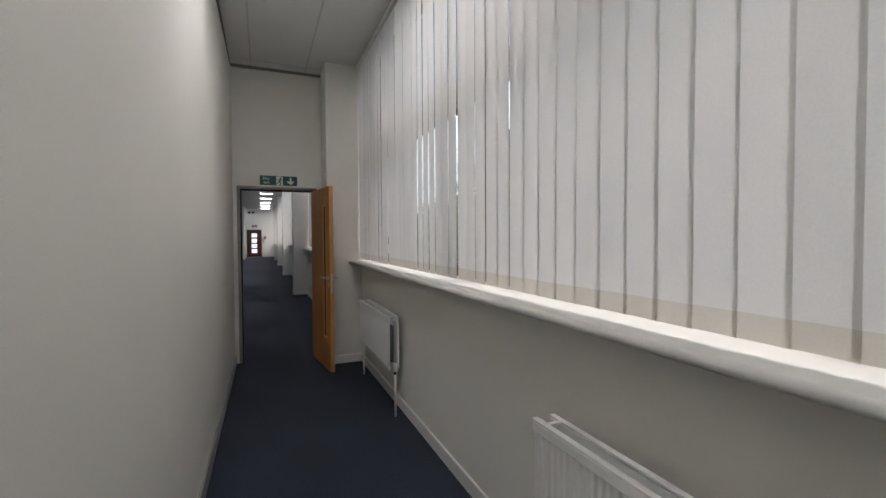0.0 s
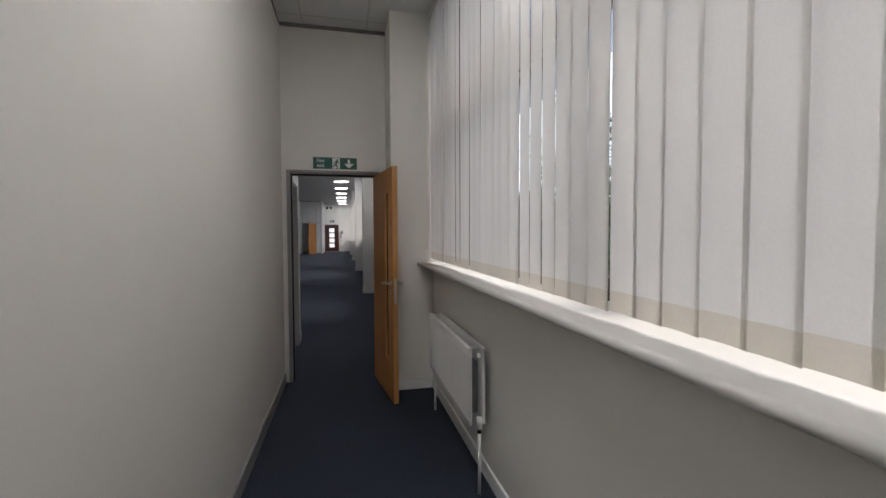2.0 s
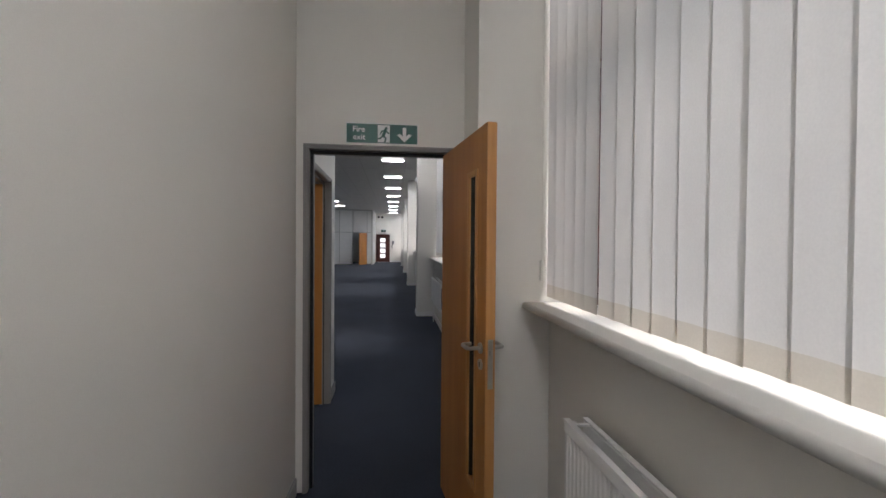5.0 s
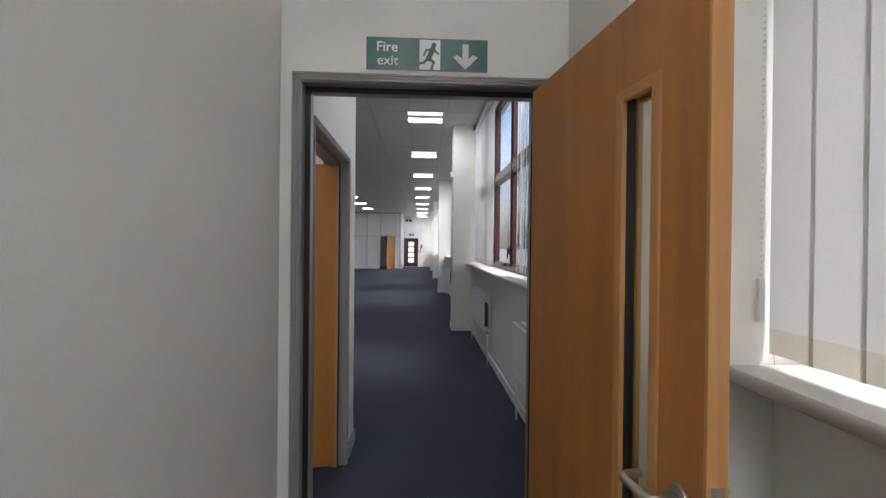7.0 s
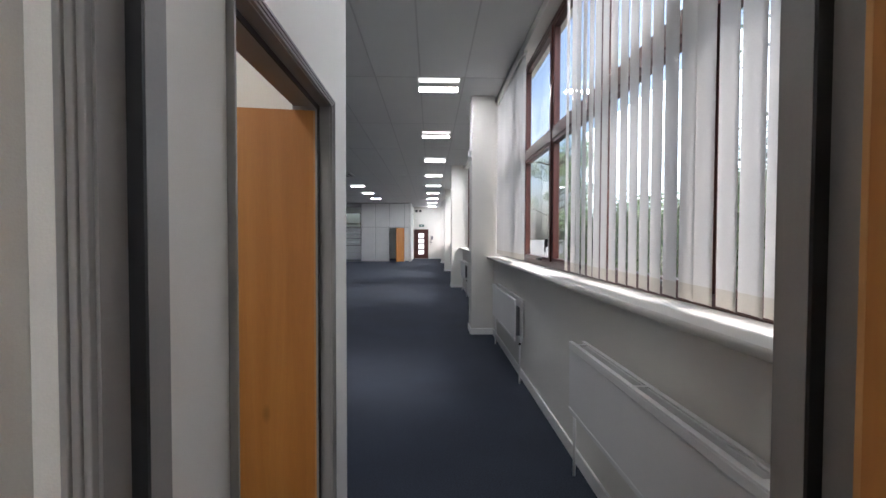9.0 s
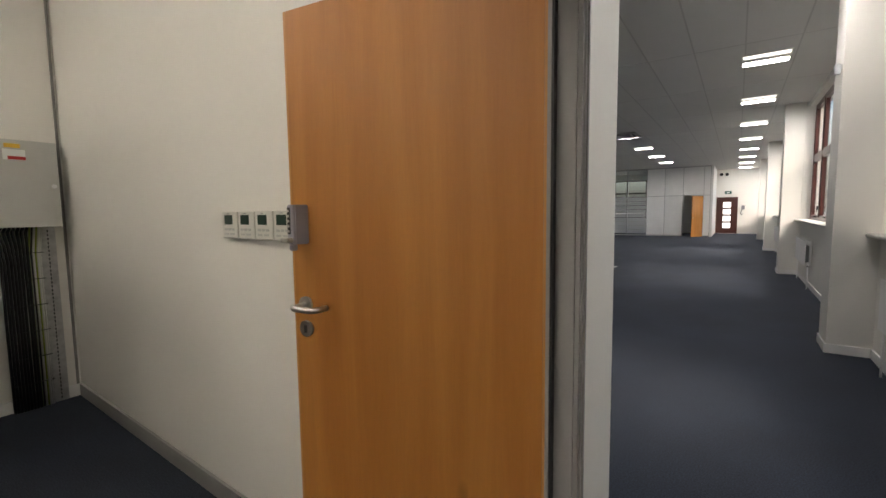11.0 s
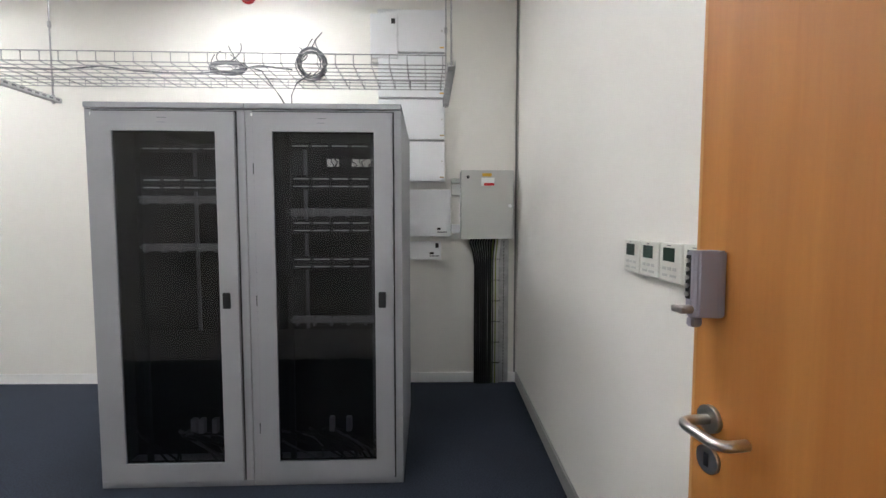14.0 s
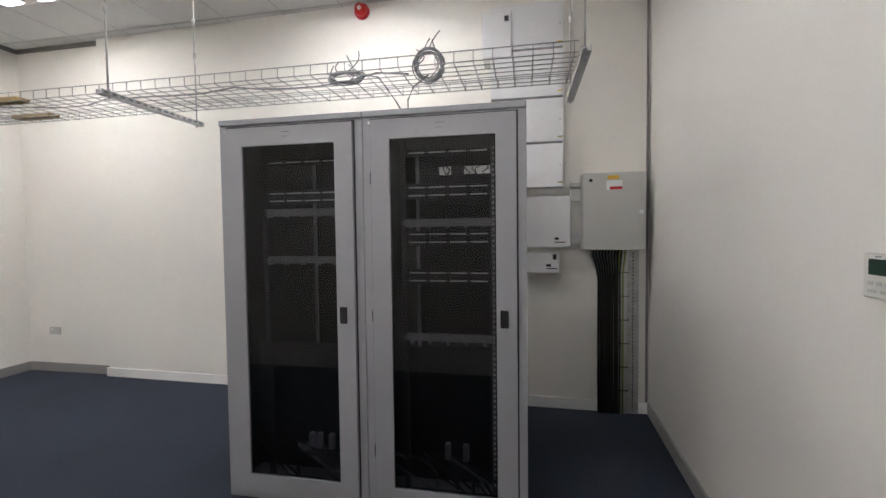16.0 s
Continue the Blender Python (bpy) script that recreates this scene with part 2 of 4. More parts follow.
def finish(bm, name, material):
    bmesh.ops.recalc_face_normals(bm, faces=bm.faces)
    me = bpy.data.meshes.new(name)
    bm.to_mesh(me)
    bm.free()
    me.materials.append(material)
    return me


def part(name, bm, material, parent=None, label=""):
    ob = new(name, finish(bm, name, material))
    ob.parent = parent
    return tagged(ob, label)


def solid(name, b, material, parent=None, label="", bevel=0.0):
    bm = bmesh.new()
    box(bm, *b, bevel)
    return part(name, bm, material, parent, label)


def thing(name, at, label, category, group="", rz=0.0):
    ob = new(name)
    ob.empty_display_size = 0.1
    ob.matrix_basis = pose(*at, 0, 0, rz)
    return tagged(ob, label, category, group)


def structure(name, boxes, material, label, category, bevel=0.0):
    bm = bmesh.new()
    for b in boxes:
        box(bm, *b, bevel)
    return tagged(part(name, bm, material), label, category, kind="structure")


def writing(text, size, m, material, parent, name="lettering", label="", weight=0.0004):
    cu = bpy.data.curves.new(name, "FONT")
    cu.body, cu.size, cu.extrude, cu.offset = text, size, 0.0006, weight
    cu.align_x, cu.align_y = "LEFT", "BOTTOM"
    tmp = bpy.data.objects.new(name, cu)
    me = bpy.data.meshes.new_from_object(tmp)
    bpy.data.objects.remove(tmp)
    me.materials.append(material)
    ob = new(name, me)
    ob.parent = parent
    ob.matrix_basis = m
    return tagged(ob, label)


# ---------------------------------------------------------------- plan
LOBBY_L, WALL_R = -0.06, 1.375
DOOR_Y, DOOR_Y2 = 5.6, 5.72
CEIL_C, CEIL_O = 3.53, 3.70
FAR_Y = 36.4
PART_Y0, PART_Y1 = 7.20, 7.43      # wall between server room and office
PILLARS = ((5.14, 5.6), (11.85, 12.3), (18.28, 18.73), (24.7, 25.15), (31.1, 31.55))
SILL_Z = 1.218

structure("floor", [(-10.3, 1.9, -3.2, 36.8, -0.2, 0.0)], M_CARPET, "dark navy blue office carpet on the floor", "floor")

# outside wall: under and over the windows, and the piers between them
BAYS = ((-1.3, 5.14), (5.72, 11.85), (12.3, 18.28), (18.73, 24.7), (25.15, 31.1), (31.55, 36.4))
outer = [(WALL_R, 1.72, -3.2, 36.5, 0, 1.181), (WALL_R + 0.05, 1.72, -3.2, 36.5, 3.6, 3.95)]
edge = -3.2
for a, b in BAYS:
    outer.append((WALL_R, 1.72, edge, a, 1.181, 3.6))
    edge = b
structure("wall_east", outer, M_WALL, "cream painted outside wall under and between windows", "wall")
for i, (a, b) in enumerate(PILLARS):
    x0 = 0.975 if i == 0 else 1.025
    structure("pillar", [(x0, WALL_R - 0.002, a, b if i else DOOR_Y - 0.002, 0, 3.75)], M_WALL, "cream painted square pillar standing against the window wall", "pillar")
    bm = bmesh.new()
    box(bm, x0 - 0.016, WALL_R - 0.02, a - 0.016, a - 0.001, 0, 0.095, 0.003)
    if i:
        box(bm, x0 - 0.016, x0 - 0.001, a - 0.001, b, 0, 0.095, 0.003)
    tagged(part("baseboard", bm, M_WHITE), "white painted skirting round the pillar", "skirting", kind="structure")
for a, b in ((-1.3, 5.12),) + tuple((a if i else a + 0.02, b - 0.018) for i, (a, b) in enumerate(BAYS[1:])):
    bm = bmesh.new()
    box(bm, WALL_R - 0.018, WALL_R - 0.001, a, b, 0, 0.095, 0.004)
    tagged(part("baseboard", bm, M_WHITE), "white painted skirting under the windows", "skirting", kind="structure")

# wall between the corridor and the server room, with the server room's door opening
OPEN_A, OPEN_B, HEAD = 6.12, 7.06, 2.085
bm = bmesh.new()
prism(bm, [(-0.19, -3.2), (-0.125, -3.2), (-0.045, DOOR_Y2), (-0.19, DOOR_Y2)], "z", 0, 3.75)
tagged(part("wall_corridor", bm, M_WALL), "long plain cream painted corridor wall", "wall", kind="structure")
structure("wall_west", [(-0.19, LOBBY_L, DOOR_Y2, OPEN_A - 0.03, 0, 3.75),
                        (-0.19, LOBBY_L, OPEN_B + 0.03, PART_Y1, 0, 3.75), (-0.19, LOBBY_L, OPEN_A - 0.03, OPEN_B + 0.03, HEAD + 0.03, 3.75)],
          M_WALL, "cream painted inner wall with a doorway", "wall")
bm = bmesh.new()
prism(bm, [(-0.124, -3.2), (-0.108, -3.2), (-0.031, DOOR_Y - 0.02), (-0.047, DOOR_Y - 0.02)], "z", 0, 0.1)
tagged(part("baseboard", bm, M_GREY), "grey painted skirting along the corridor wall", "skirting", kind="structure")
structure("baseboard", [(LOBBY_L + 0.001, LOBBY_L + 0.016, OPEN_B + 0.1, PART_Y1, 0, 0.1)], M_GREY, "grey painted skirting beside the doorway", "skirting", 0.003)
# corridor end wall with doorway
D_A, D_B = 0.03, 0.875
structure("wall_door", [(-0.044, D_A - 0.03, DOOR_Y, DOOR_Y2, 0, 3.75), (D_B + 0.03, WALL_R, DOOR_Y, DOOR_Y2, 0, 3.75), (D_A - 0.03, D_B + 0.03, DOOR_Y, DOOR_Y2, HEAD + 0.03, 3.75)],
          M_WALL, "cream painted wall across the corridor with a doorway", "wall")
structure("wall_south", [(-4.6, 1.72, -3.3, -3.2, 0, 3.75)], M_WALL, "cream painted end wall", "wall")
# server room shell
bm = bmesh.new()
prism(bm, [(-0.19, PART_Y0 - 0.03), (-0.19, PART_Y1), (-10.2, PART_Y1), (-10.2, PART_Y1 - 0.02), (-4.5, 7.335), (-4.3, 7.305)], "z", 0, 3.75)
tagged(part("wall_north", bm, M_WALL), "cream painted partition wall", "wall", kind="structure")
bm = bmesh.new()
prism(bm, [(-4.225, 7.33), (-4.345, 1.72), (-4.6, 1.72), (-4.6, 7.33)], "z", 0, 3.75)
box(bm, -4.6, -4.4, 0.4, 1.72, 0, 3.75)
tagged(part("wall_server_west", bm, M_WALL), "cream painted wall with a boxed out section", "wall", kind="structure")
structure("wall_server_south", [(-4.6, -0.19, 0.4, 0.56, 0, 3.75)], M_WALL, "cream painted server room wall", "wall")
bm = bmesh.new()
prism(bm, [(-4.224, 7.3), (-4.209, 7.3), (-4.33, 1.70), (-4.345, 1.70)], "z", 0, 0.095)
tagged(part("baseboard", bm, M_WHITE), "white painted skirting on the boxed out wall", "skirting", kind="structure")
structure("baseboard", [(-4.399, -4.384, 0.561, 1.72, 0, 0.1), (-4.384, -0.2, 0.561, 0.576, 0, 0.1)], M_GREY, "grey painted skirting in the far corner", "skirting")
bm = bmesh.new()
prism(bm, [(-0.25, 7.169), (-0.25, 7.153), (-4.21, 7.287), (-4.21, 7.303)], "z", 0, 0.1)
tagged(part("baseboard", bm, M_GREY), "grey painted skirting on the partition", "skirting", kind="structure")
# the corner's shadow line, put in as a thin dark strip
structure("trim", [(-4.222, -4.207, 7.272, 7.288, 0.1, 3.69)], M_TRIM, "dark strip standing in for the shadow line in the server room corner", "trim")
# office shell
structure("wall_office_west", [(-10.3, -10.1, 7.34, 36.6, 0, 3.75)], M_WALL, "cream painted office wall", "wall")
structure("wall_far", [(-10.3, -9.3, FAR_Y, FAR_Y + 0.15, 0, 3.75), (-4.6, 1.72, FAR_Y, FAR_Y + 0.15, 0, 3.75), (-9.3, -4.6, FAR_Y, FAR_Y + 0.15, 0, 0.9), (-9.3, -4.6, FAR_Y, FAR_Y + 0.15, 3.3, 3.75)], M_WALL, "cream painted far wall of the office", "wall")
structure("baseboard", [(-0.95, 1.36, FAR_Y - 0.016, FAR_Y - 0.001, 0, 0.1)], M_WHITE, "white painted skirting on the far wall", "skirting")


# ---------------------------------------------------------------- ceilings
def ceiling(name, x0, x1, y0, y1, z, gx, gy, step_y, label):
    structure(name, [(x0, x1, y0, y1, z, z + 0.12)], M_TILE, label, "ceiling")
    bm = bmesh.new()
    x = gx
    while x < x1:
        if x > x0:
            box(bm, x - 0.009, x + 0.009, y0, y1, z - 0.004, z + 0.001)
        x += 0.61
    y = gy
    while y < y1:
        box(bm, x0, x1, y - 0.008, y + 0.008, z - 0.0025, z + 0.001)
        y += step_y
    tagged(part("ceiling_grid", bm, M_BAR), "slim grey ceiling grid bars between the tiles", "ceiling grid", kind="structure")


ceiling("ceiling_corridor", -0.17, WALL_R + 0.05, -3.2, DOOR_Y, CEIL_C, 0.177, -2.6, 2.0, "white mineral fibre suspended ceiling over the corridor")
ceiling("ceiling_office", -10.2, WALL_R + 0.05, DOOR_Y2, FAR_Y, CEIL_O, -8.91, 6.3, 2.4, "white mineral fibre suspended ceiling over the office")
ceiling("ceiling_server", -4.6, -0.19, 0.5, 7.34, CEIL_O - 0.005, -4.23, 0.94, 0.61, "white mineral fibre suspended ceiling over the server room")
structure("trim", [(-0.13, -0.04, -3.2, DOOR_Y - 0.03, CEIL_C - 0.025, CEIL_C - 0.001), (-0.04, 0.975, DOOR_Y - 0.022, DOOR_Y - 0.001, CEIL_C - 0.03, CEIL_C - 0.001)],
          M_TRIM, "dark grey edge trim of the corridor ceiling", "trim")
structure("trim", [(-4.4, -4.375, 0.56, 1.715, CEIL_O - 0.05, CEIL_O - 0.006), (-4.375, -0.2, 0.56, 0.585, CEIL_O - 0.05, CEIL_O - 0.006)], M_TRIM, "dark grey edge trim of the server room ceiling", "trim")
structure("roof", [(-10.6, 1.72, -3.4, 36.7, 3.96, 4.2)], M_GROUND, "flat roof slab over the whole building", "roof")


def lamp(x, y, z, group, glow=M_LAMP):
    t = thing("ceiling_light", (x, y, z), "square recessed fluorescent ceiling light with a slatted louvre, lit", "ceiling light", group)
    bm = bmesh.new()
    for b in ((-0.3, 0.3, -0.3, -0.282, -0.012, 0), (-0.3, 0.3, 0.282, 0.3, -0.012, 0), (-0.3, -0.282, -0.282, 0.282, -0.012, 0), (0.282, 0.3, -0.282, 0.282, -0.012, 0)):
        box(bm, *b)
    part("frame", bm, M_WHITE, t)
    for s in (-0.19, 0.19):
        solid("diffuser", (-0.28, 0.28, s - 0.088, s + 0.088, -0.008, -0.003), glow if s > 0 or glow != M_LAMP_OFFICE else M_LAMP_EDGE, t, "glowing white diffuser")
    bm = bmesh.new()
    box(bm, -0.28, 0.28, -0.1, 0.1, -0.006, -0.002)
    for k in range(14):
        box(bm, -0.27 + k * 0.0415, -0.266 + k * 0.0415, -0.09, 0.09, -0.018, -0.005)
    part("louvre", bm, M_STEEL, t, "slatted metal louvre")
    return t


first = lamp(0.50, 8.40, CEIL_O, "office ceiling lights", M_LAMP_OFFICE)
for k in range(1, 10):
    copy_thing(first, pose(0.50, 8.40 + 2.98 * k, CEIL_O))
for k in range(4, 8):
    copy_thing(first, pose(-2.7, 8.45 + 2.98 * k + 0.2, CEIL_O))
for k in range(3, 8, 2):
    copy_thing(first, pose(-6.2, 8.45 + 2.98 * k + 0.2, CEIL_O))
server_lamp = lamp(-3.32, 1.9, CEIL_O - 0.006, "server room ceiling lights")
# the two at x -1.2 are unseen, added to brighten the room
for x, y in ((-3.32, 4.95), (-1.2, 1.84), (-1.2, 5.5)):
    copy_thing(server_lamp, pose(x, y, CEIL_O - 0.006))
corridor_lamp = lamp(0.48, 2.55, CEIL_C, "corridor ceiling lights", M_LAMP_CORRIDOR)
copy_thing(corridor_lamp, pose(0.48, -0.45, CEIL_C))


# ---------------------------------------------------------------- windows, sills, blinds
def window(i, y0, y1, mullions, z0=SILL_Z, z1=3.6, x=1.56):
    t = tagged(new("window_%d" % i), "tall window with red-brown timber frames and clear panes", "window", kind="structure")
    bm = bmesh.new()
    for b in ((y0, y0 + 0.06, z0, z1), (y1 - 0.06, y1, z0, z1), (y0 + 0.06, y1 - 0.06, z0, z0 + 0.06), (y0 + 0.06, y1 - 0.06, z1 - 0.06, z1)):
        box(bm, x - 0.035, x + 0.035, *b, 0.004)
    part("window_frame", bm, M_MAHOG, t)
    edges = [y0 + 0.06] + list(mullions) + [y1 - 0.06]
    for m in mullions:
        solid("mullion", (x - 0.045, x + 0.035, m - 0.028, m + 0.028, z0 + 0.06, z1 - 0.06), M_MAHOG, t, bevel=0.004)
    for a, b in zip(edges, edges[1:]):
        a, b = a + 0.036, b - 0.036
        solid("transom", (x - 0.04, x + 0.035, a, b, 2.45, 2.54), M_MAHOG, t, bevel=0.004)
        for lo, hi in ((z0 + 0.06, 2.45), (2.54, z1 - 0.06)):
            bm = bmesh.new()
            for c in ((a, a + 0.035, lo, hi), (b - 0.035, b, lo, hi), (a + 0.035, b - 0.035, lo, lo + 0.035), (a + 0.035, b - 0.035, hi - 0.035, hi)):
                box(bm, x - 0.03, x + 0.03, *c, 0.003)
            sash = part("sash", bm, M_MAHOG, t)
            g = solid("pane", (x - 0.003, x + 0.003, a + 0.035, b - 0.035, lo + 0.035, hi - 0.035), M_GLASS, sash)
            g.visible_shadow = False
        bm = bmesh.new()
        box(bm, x - 0.06, x - 0.03, a + 0.05, a + 0.07, 1.42, 1.5, 0.004)
        cyl(bm, (x - 0.058, a + 0.06, 1.48), (x - 0.058, a + 0.06, 1.37), 0.007)
        part("window_catch", bm, M_BLACK, t)
        solid("window_stay", (x - 0.075, x - 0.035, a + 0.25, a + 0.36, z0 + 0.06, z0 + 0.085), M_BLACK, t, bevel=0.004)
    return t


def sill(y0, y1, front):
    bm = bmesh.new()
    n = 7
    out = [(1.56, SILL_Z - 0.036), (1.56, SILL_Z)]
    for k in range(n + 1):
        a = math.pi / 2 + math.pi * k / n
        out.append((front + 0.018 + math.cos(a) * 0.018, SILL_Z - 0.018 + math.sin(a) * 0.018))
    lo = [bm.verts.new((p[0], y0, p[1])) for p in out]
    hi = [bm.verts.new((p[0], y1, p[1])) for p in out]
    for k in range(len(out)):
        f = bm.faces.new((lo[k], lo[(k + 1) % len(out)], hi[(k + 1) % len(out)], hi[k]))
        f.smooth = 2 <= k < len(out) - 1
    bm.faces.new(lo)
    bm.faces.new(hi)
    tagged(part("window_sill", bm, M_SILL), "white painted window sill with a rounded front edge", "window sill", kind="structure")


window(1, -1.3, 5.14, [0.1, 2.35, 4.5], x=1.6)
window(2, 5.75, 11.85, [6.9, 8.05, 9.3, 10.48], x=1.58)
for i, (a, b) in enumerate(BAYS[2:]):
    window(3 + i, a, b, [a + (b - a) * k / 5 for k in range(1, 5)])
sill(-1.3, 5.125, 1.215)
for a, b in BAYS[1:]:
    sill(a + 0.012, b - 0.012, 1.26)


def slat_mesh(height, width):
    bm = bmesh.new()
    n = 6
    prev = None
    for k in range(n + 1):
        s = width * (k / n - 0.5)
        bow = 0.005 * (1 - (2 * s / width) ** 2)
        row = [bm.verts.new((bow, s, z)) for z in (-height, -height + 0.066, -0.02)]
        if prev:
            for u in range(2):
                f = bm.faces.new((prev[u], row[u], row[u + 1], prev[u + 1]))
                f.material_index = 0 if u else 1
                f.smooth = True
        prev = row
    me = finish(bm, "slat", M_BLIND)
    me.materials.append(M_BLIND_HEM)
    return me


def blind(y0, y1, x, top, bottom, turn, wobble, label, step=0.118, chain_at=None, width=0.14):
    t = thing("vertical_blind", (x, y0, top), label, "window blind")
    solid("headrail", (-0.022, 0.022, -0.03, y1 - y0 + 0.03, -0.02, 0.02), M_BLACK if top < 3.4 else M_PLASTIC, t, bevel=0.004)
    me = slat_mesh(top - bottom, width)
    k, y = 0, 0.06
    rng = random.Random(int(y0 * 100))
    while y < y1 - y0:
        s = new("slat", me)
        s.parent = t
        lean = -4 if -1.3 < y0 < -1.2 and 1.7 < y0 + y < 2.95 else turn
        s.matrix_basis = pose(rng.uniform(-0.004, 0.004), y + rng.uniform(-0.003, 0.003), 0, 0, rng.uniform(-0.12, 0.12), lean + rng.uniform(-wobble, wobble))
        y += step
    if chain_at is not None:
        bm = bmesh.new()
        for k in range(126):
            bmesh.ops.create_icosphere(bm, subdivisions=1, radius=0.0035, matrix=Matrix.Translation((-0.03, chain_at - y0, -0.05 - k * 0.016)))
        part("bead_chain", bm, M_PLASTIC, t)
        solid("chain_weight", (-0.04, -0.022, chain_at - y0 - 0.006, chain_at - y0 + 0.006, -2.17, -2.06), M_PLASTIC, t, bevel=0.003)
    return t


blind(-1.25, 5.1, 1.345, CEIL_C - 0.03, 1.246, -2, 1.5, "long closed cream fabric vertical blind over the corridor window", chain_at=5.116, width=0.134)
blind(5.85, 8.45, 1.42, 3.55, 1.26, -8, 3, "half turned cream fabric vertical blind over the office window")
blind(9.92, 11.75, 1.42, 3.55, 1.26, 5, 2, "closed cream fabric vertical blind beside the pillar")
for a, b in BAYS[2:]:
    blind(a + 0.1, a + 2.2, 1.42, 3.55, 1.26, -35, 6, "part drawn cream fabric vertical blind over an office window")


# ---------------------------------------------------------------- radiators
def radiator(y0, y1, front, zlo, zhi, fluted, label):
    """Two steel panels with an open gap between them, valve and pipes at both ends."""
    w = y1 - y0
    t = thing("radiator", (front, y0, 0), label, "radiator", "panel radiators")
    bm = bmesh.new()
    if fluted:
        n = max(2, int(w / 0.034))
        pts = []
        for k in range(n):
            a, d = k * w / n, w / n
            pts += [(a, 0.006), (a + d * 0.2, 0.0), (a + d * 0.7, 0.0), (a + d * 0.86, 0.011)]
        pts.append((w, 0.006))
        lo = [bm.verts.new((p[1], p[0], zlo + 0.03)) for p in pts]
        hi = [bm.verts.new((p[1], p[0], zhi - 0.045)) for p in pts]
        for k in range(len(pts) - 1):
            bm.faces.new((lo[k], lo[k + 1], hi[k + 1], hi[k]))
        box(bm, 0.012, 0.018, 0, w, zlo + 0.03, zhi - 0.045)
    else:
        box(bm, 0.002, 0.016, 0, w, zlo + 0.03, zhi - 0.045)
    box(bm, 0.0, 0.018, 0, w, zlo, zlo + 0.03, 0.004)
    box(bm, -0.003, 0.018, 0, w, zhi - 0.045, zhi - 0.004, 0.005)
    part("front_panel", bm, M_WHITE, t, "white fluted steel panel" if fluted else "smooth white steel panel")
    solid("back_panel", (0.08, 0.097, 0, w, zlo, zhi - 0.01), M_WHITE, t, bevel=0.004)
    bm = bmesh.new()
    for k in range(int((w - 0.16) / 0.025)):
        box(bm, 0.028, 0.072, 0.08 + k * 0.025, 0.083 + k * 0.025, zlo + 0.04, zhi - 0.09)
    part("fin_block", bm, M_CABLE_GREY, t, "dark steel convector fins")
    for x0, x1 in ((-0.004, 0.022), (0.077, 0.101)):
        solid("top_rail", (x0, x1, 0, w, zhi - 0.005, zhi + 0.004), M_WHITE, t, bevel=0.002)
    for y in (w * 0.05, w * 0.5, w * 0.95):
        solid("top_strap", (0.022, 0.077, y - 0.009, y + 0.009, zhi - 0.006, zhi + 0.002), M_WHITE, t)
    for y in (-0.012, w + 0.012):
        bm = bmesh.new()
        cyl(bm, (0.05, y - 0.011, zhi - 0.03), (0.05, y + 0.011, zhi - 0.03), 0.012, 12)
        part("end_plug", bm, M_WHITE, t, "white round end plug")
    for y, inner in ((-0.035, 0.0), (w + 0.035, w)):
        bm = bmesh.new()
        cyl(bm, (0.05, y, 0.0), (0.05, y, zlo - 0.03), 0.0095)
        part("pipe", bm, M_WHITE, t)
        bm = bmesh.new()
        cyl(bm, (0.05, y, zlo - 0.03), (0.05, y, zlo - 0.005), 0.012)
        part("pipe_collar", bm, M_BLACK, t, "black compression nut")
        bm = bmesh.new()
        cyl(bm, (0.05, y, zlo - 0.005), (0.05, y, zlo + 0.06), 0.017)
        cyl(bm, (0.05, inner, zlo + 0.025), (0.05, y, zlo + 0.025), 0.011)
        part("valve", bm, M_WHITE, t)
    bm = bmesh.new()
    for y in (0.2, w - 0.2):
        box(bm, 0.097, WALL_R - front, y - 0.02, y + 0.02, zlo + 0.08, zhi - 0.08)
    part("bracket", bm, M_WHITE, t)


RL = "white fluted steel double panel radiator under a window sill"
RF = "smooth white steel double panel radiator under a window sill"
radiator(3.43, 4.57, 1.225, 0.385, 0.825, True, RL)
radiator(0.0, 1.33, 1.225, 0.36, 0.795, True, RL)
radiator(9.6, 11.2, 1.262, 0.43, 0.86, False, RF)
radiator(6.15, 7.78, 1.25, 0.43, 0.865, False, RF)
for a, b in BAYS[2:]:
    radiator(a + 3.9, b - 0.6, 1.262, 0.43, 0.86, False, RF)


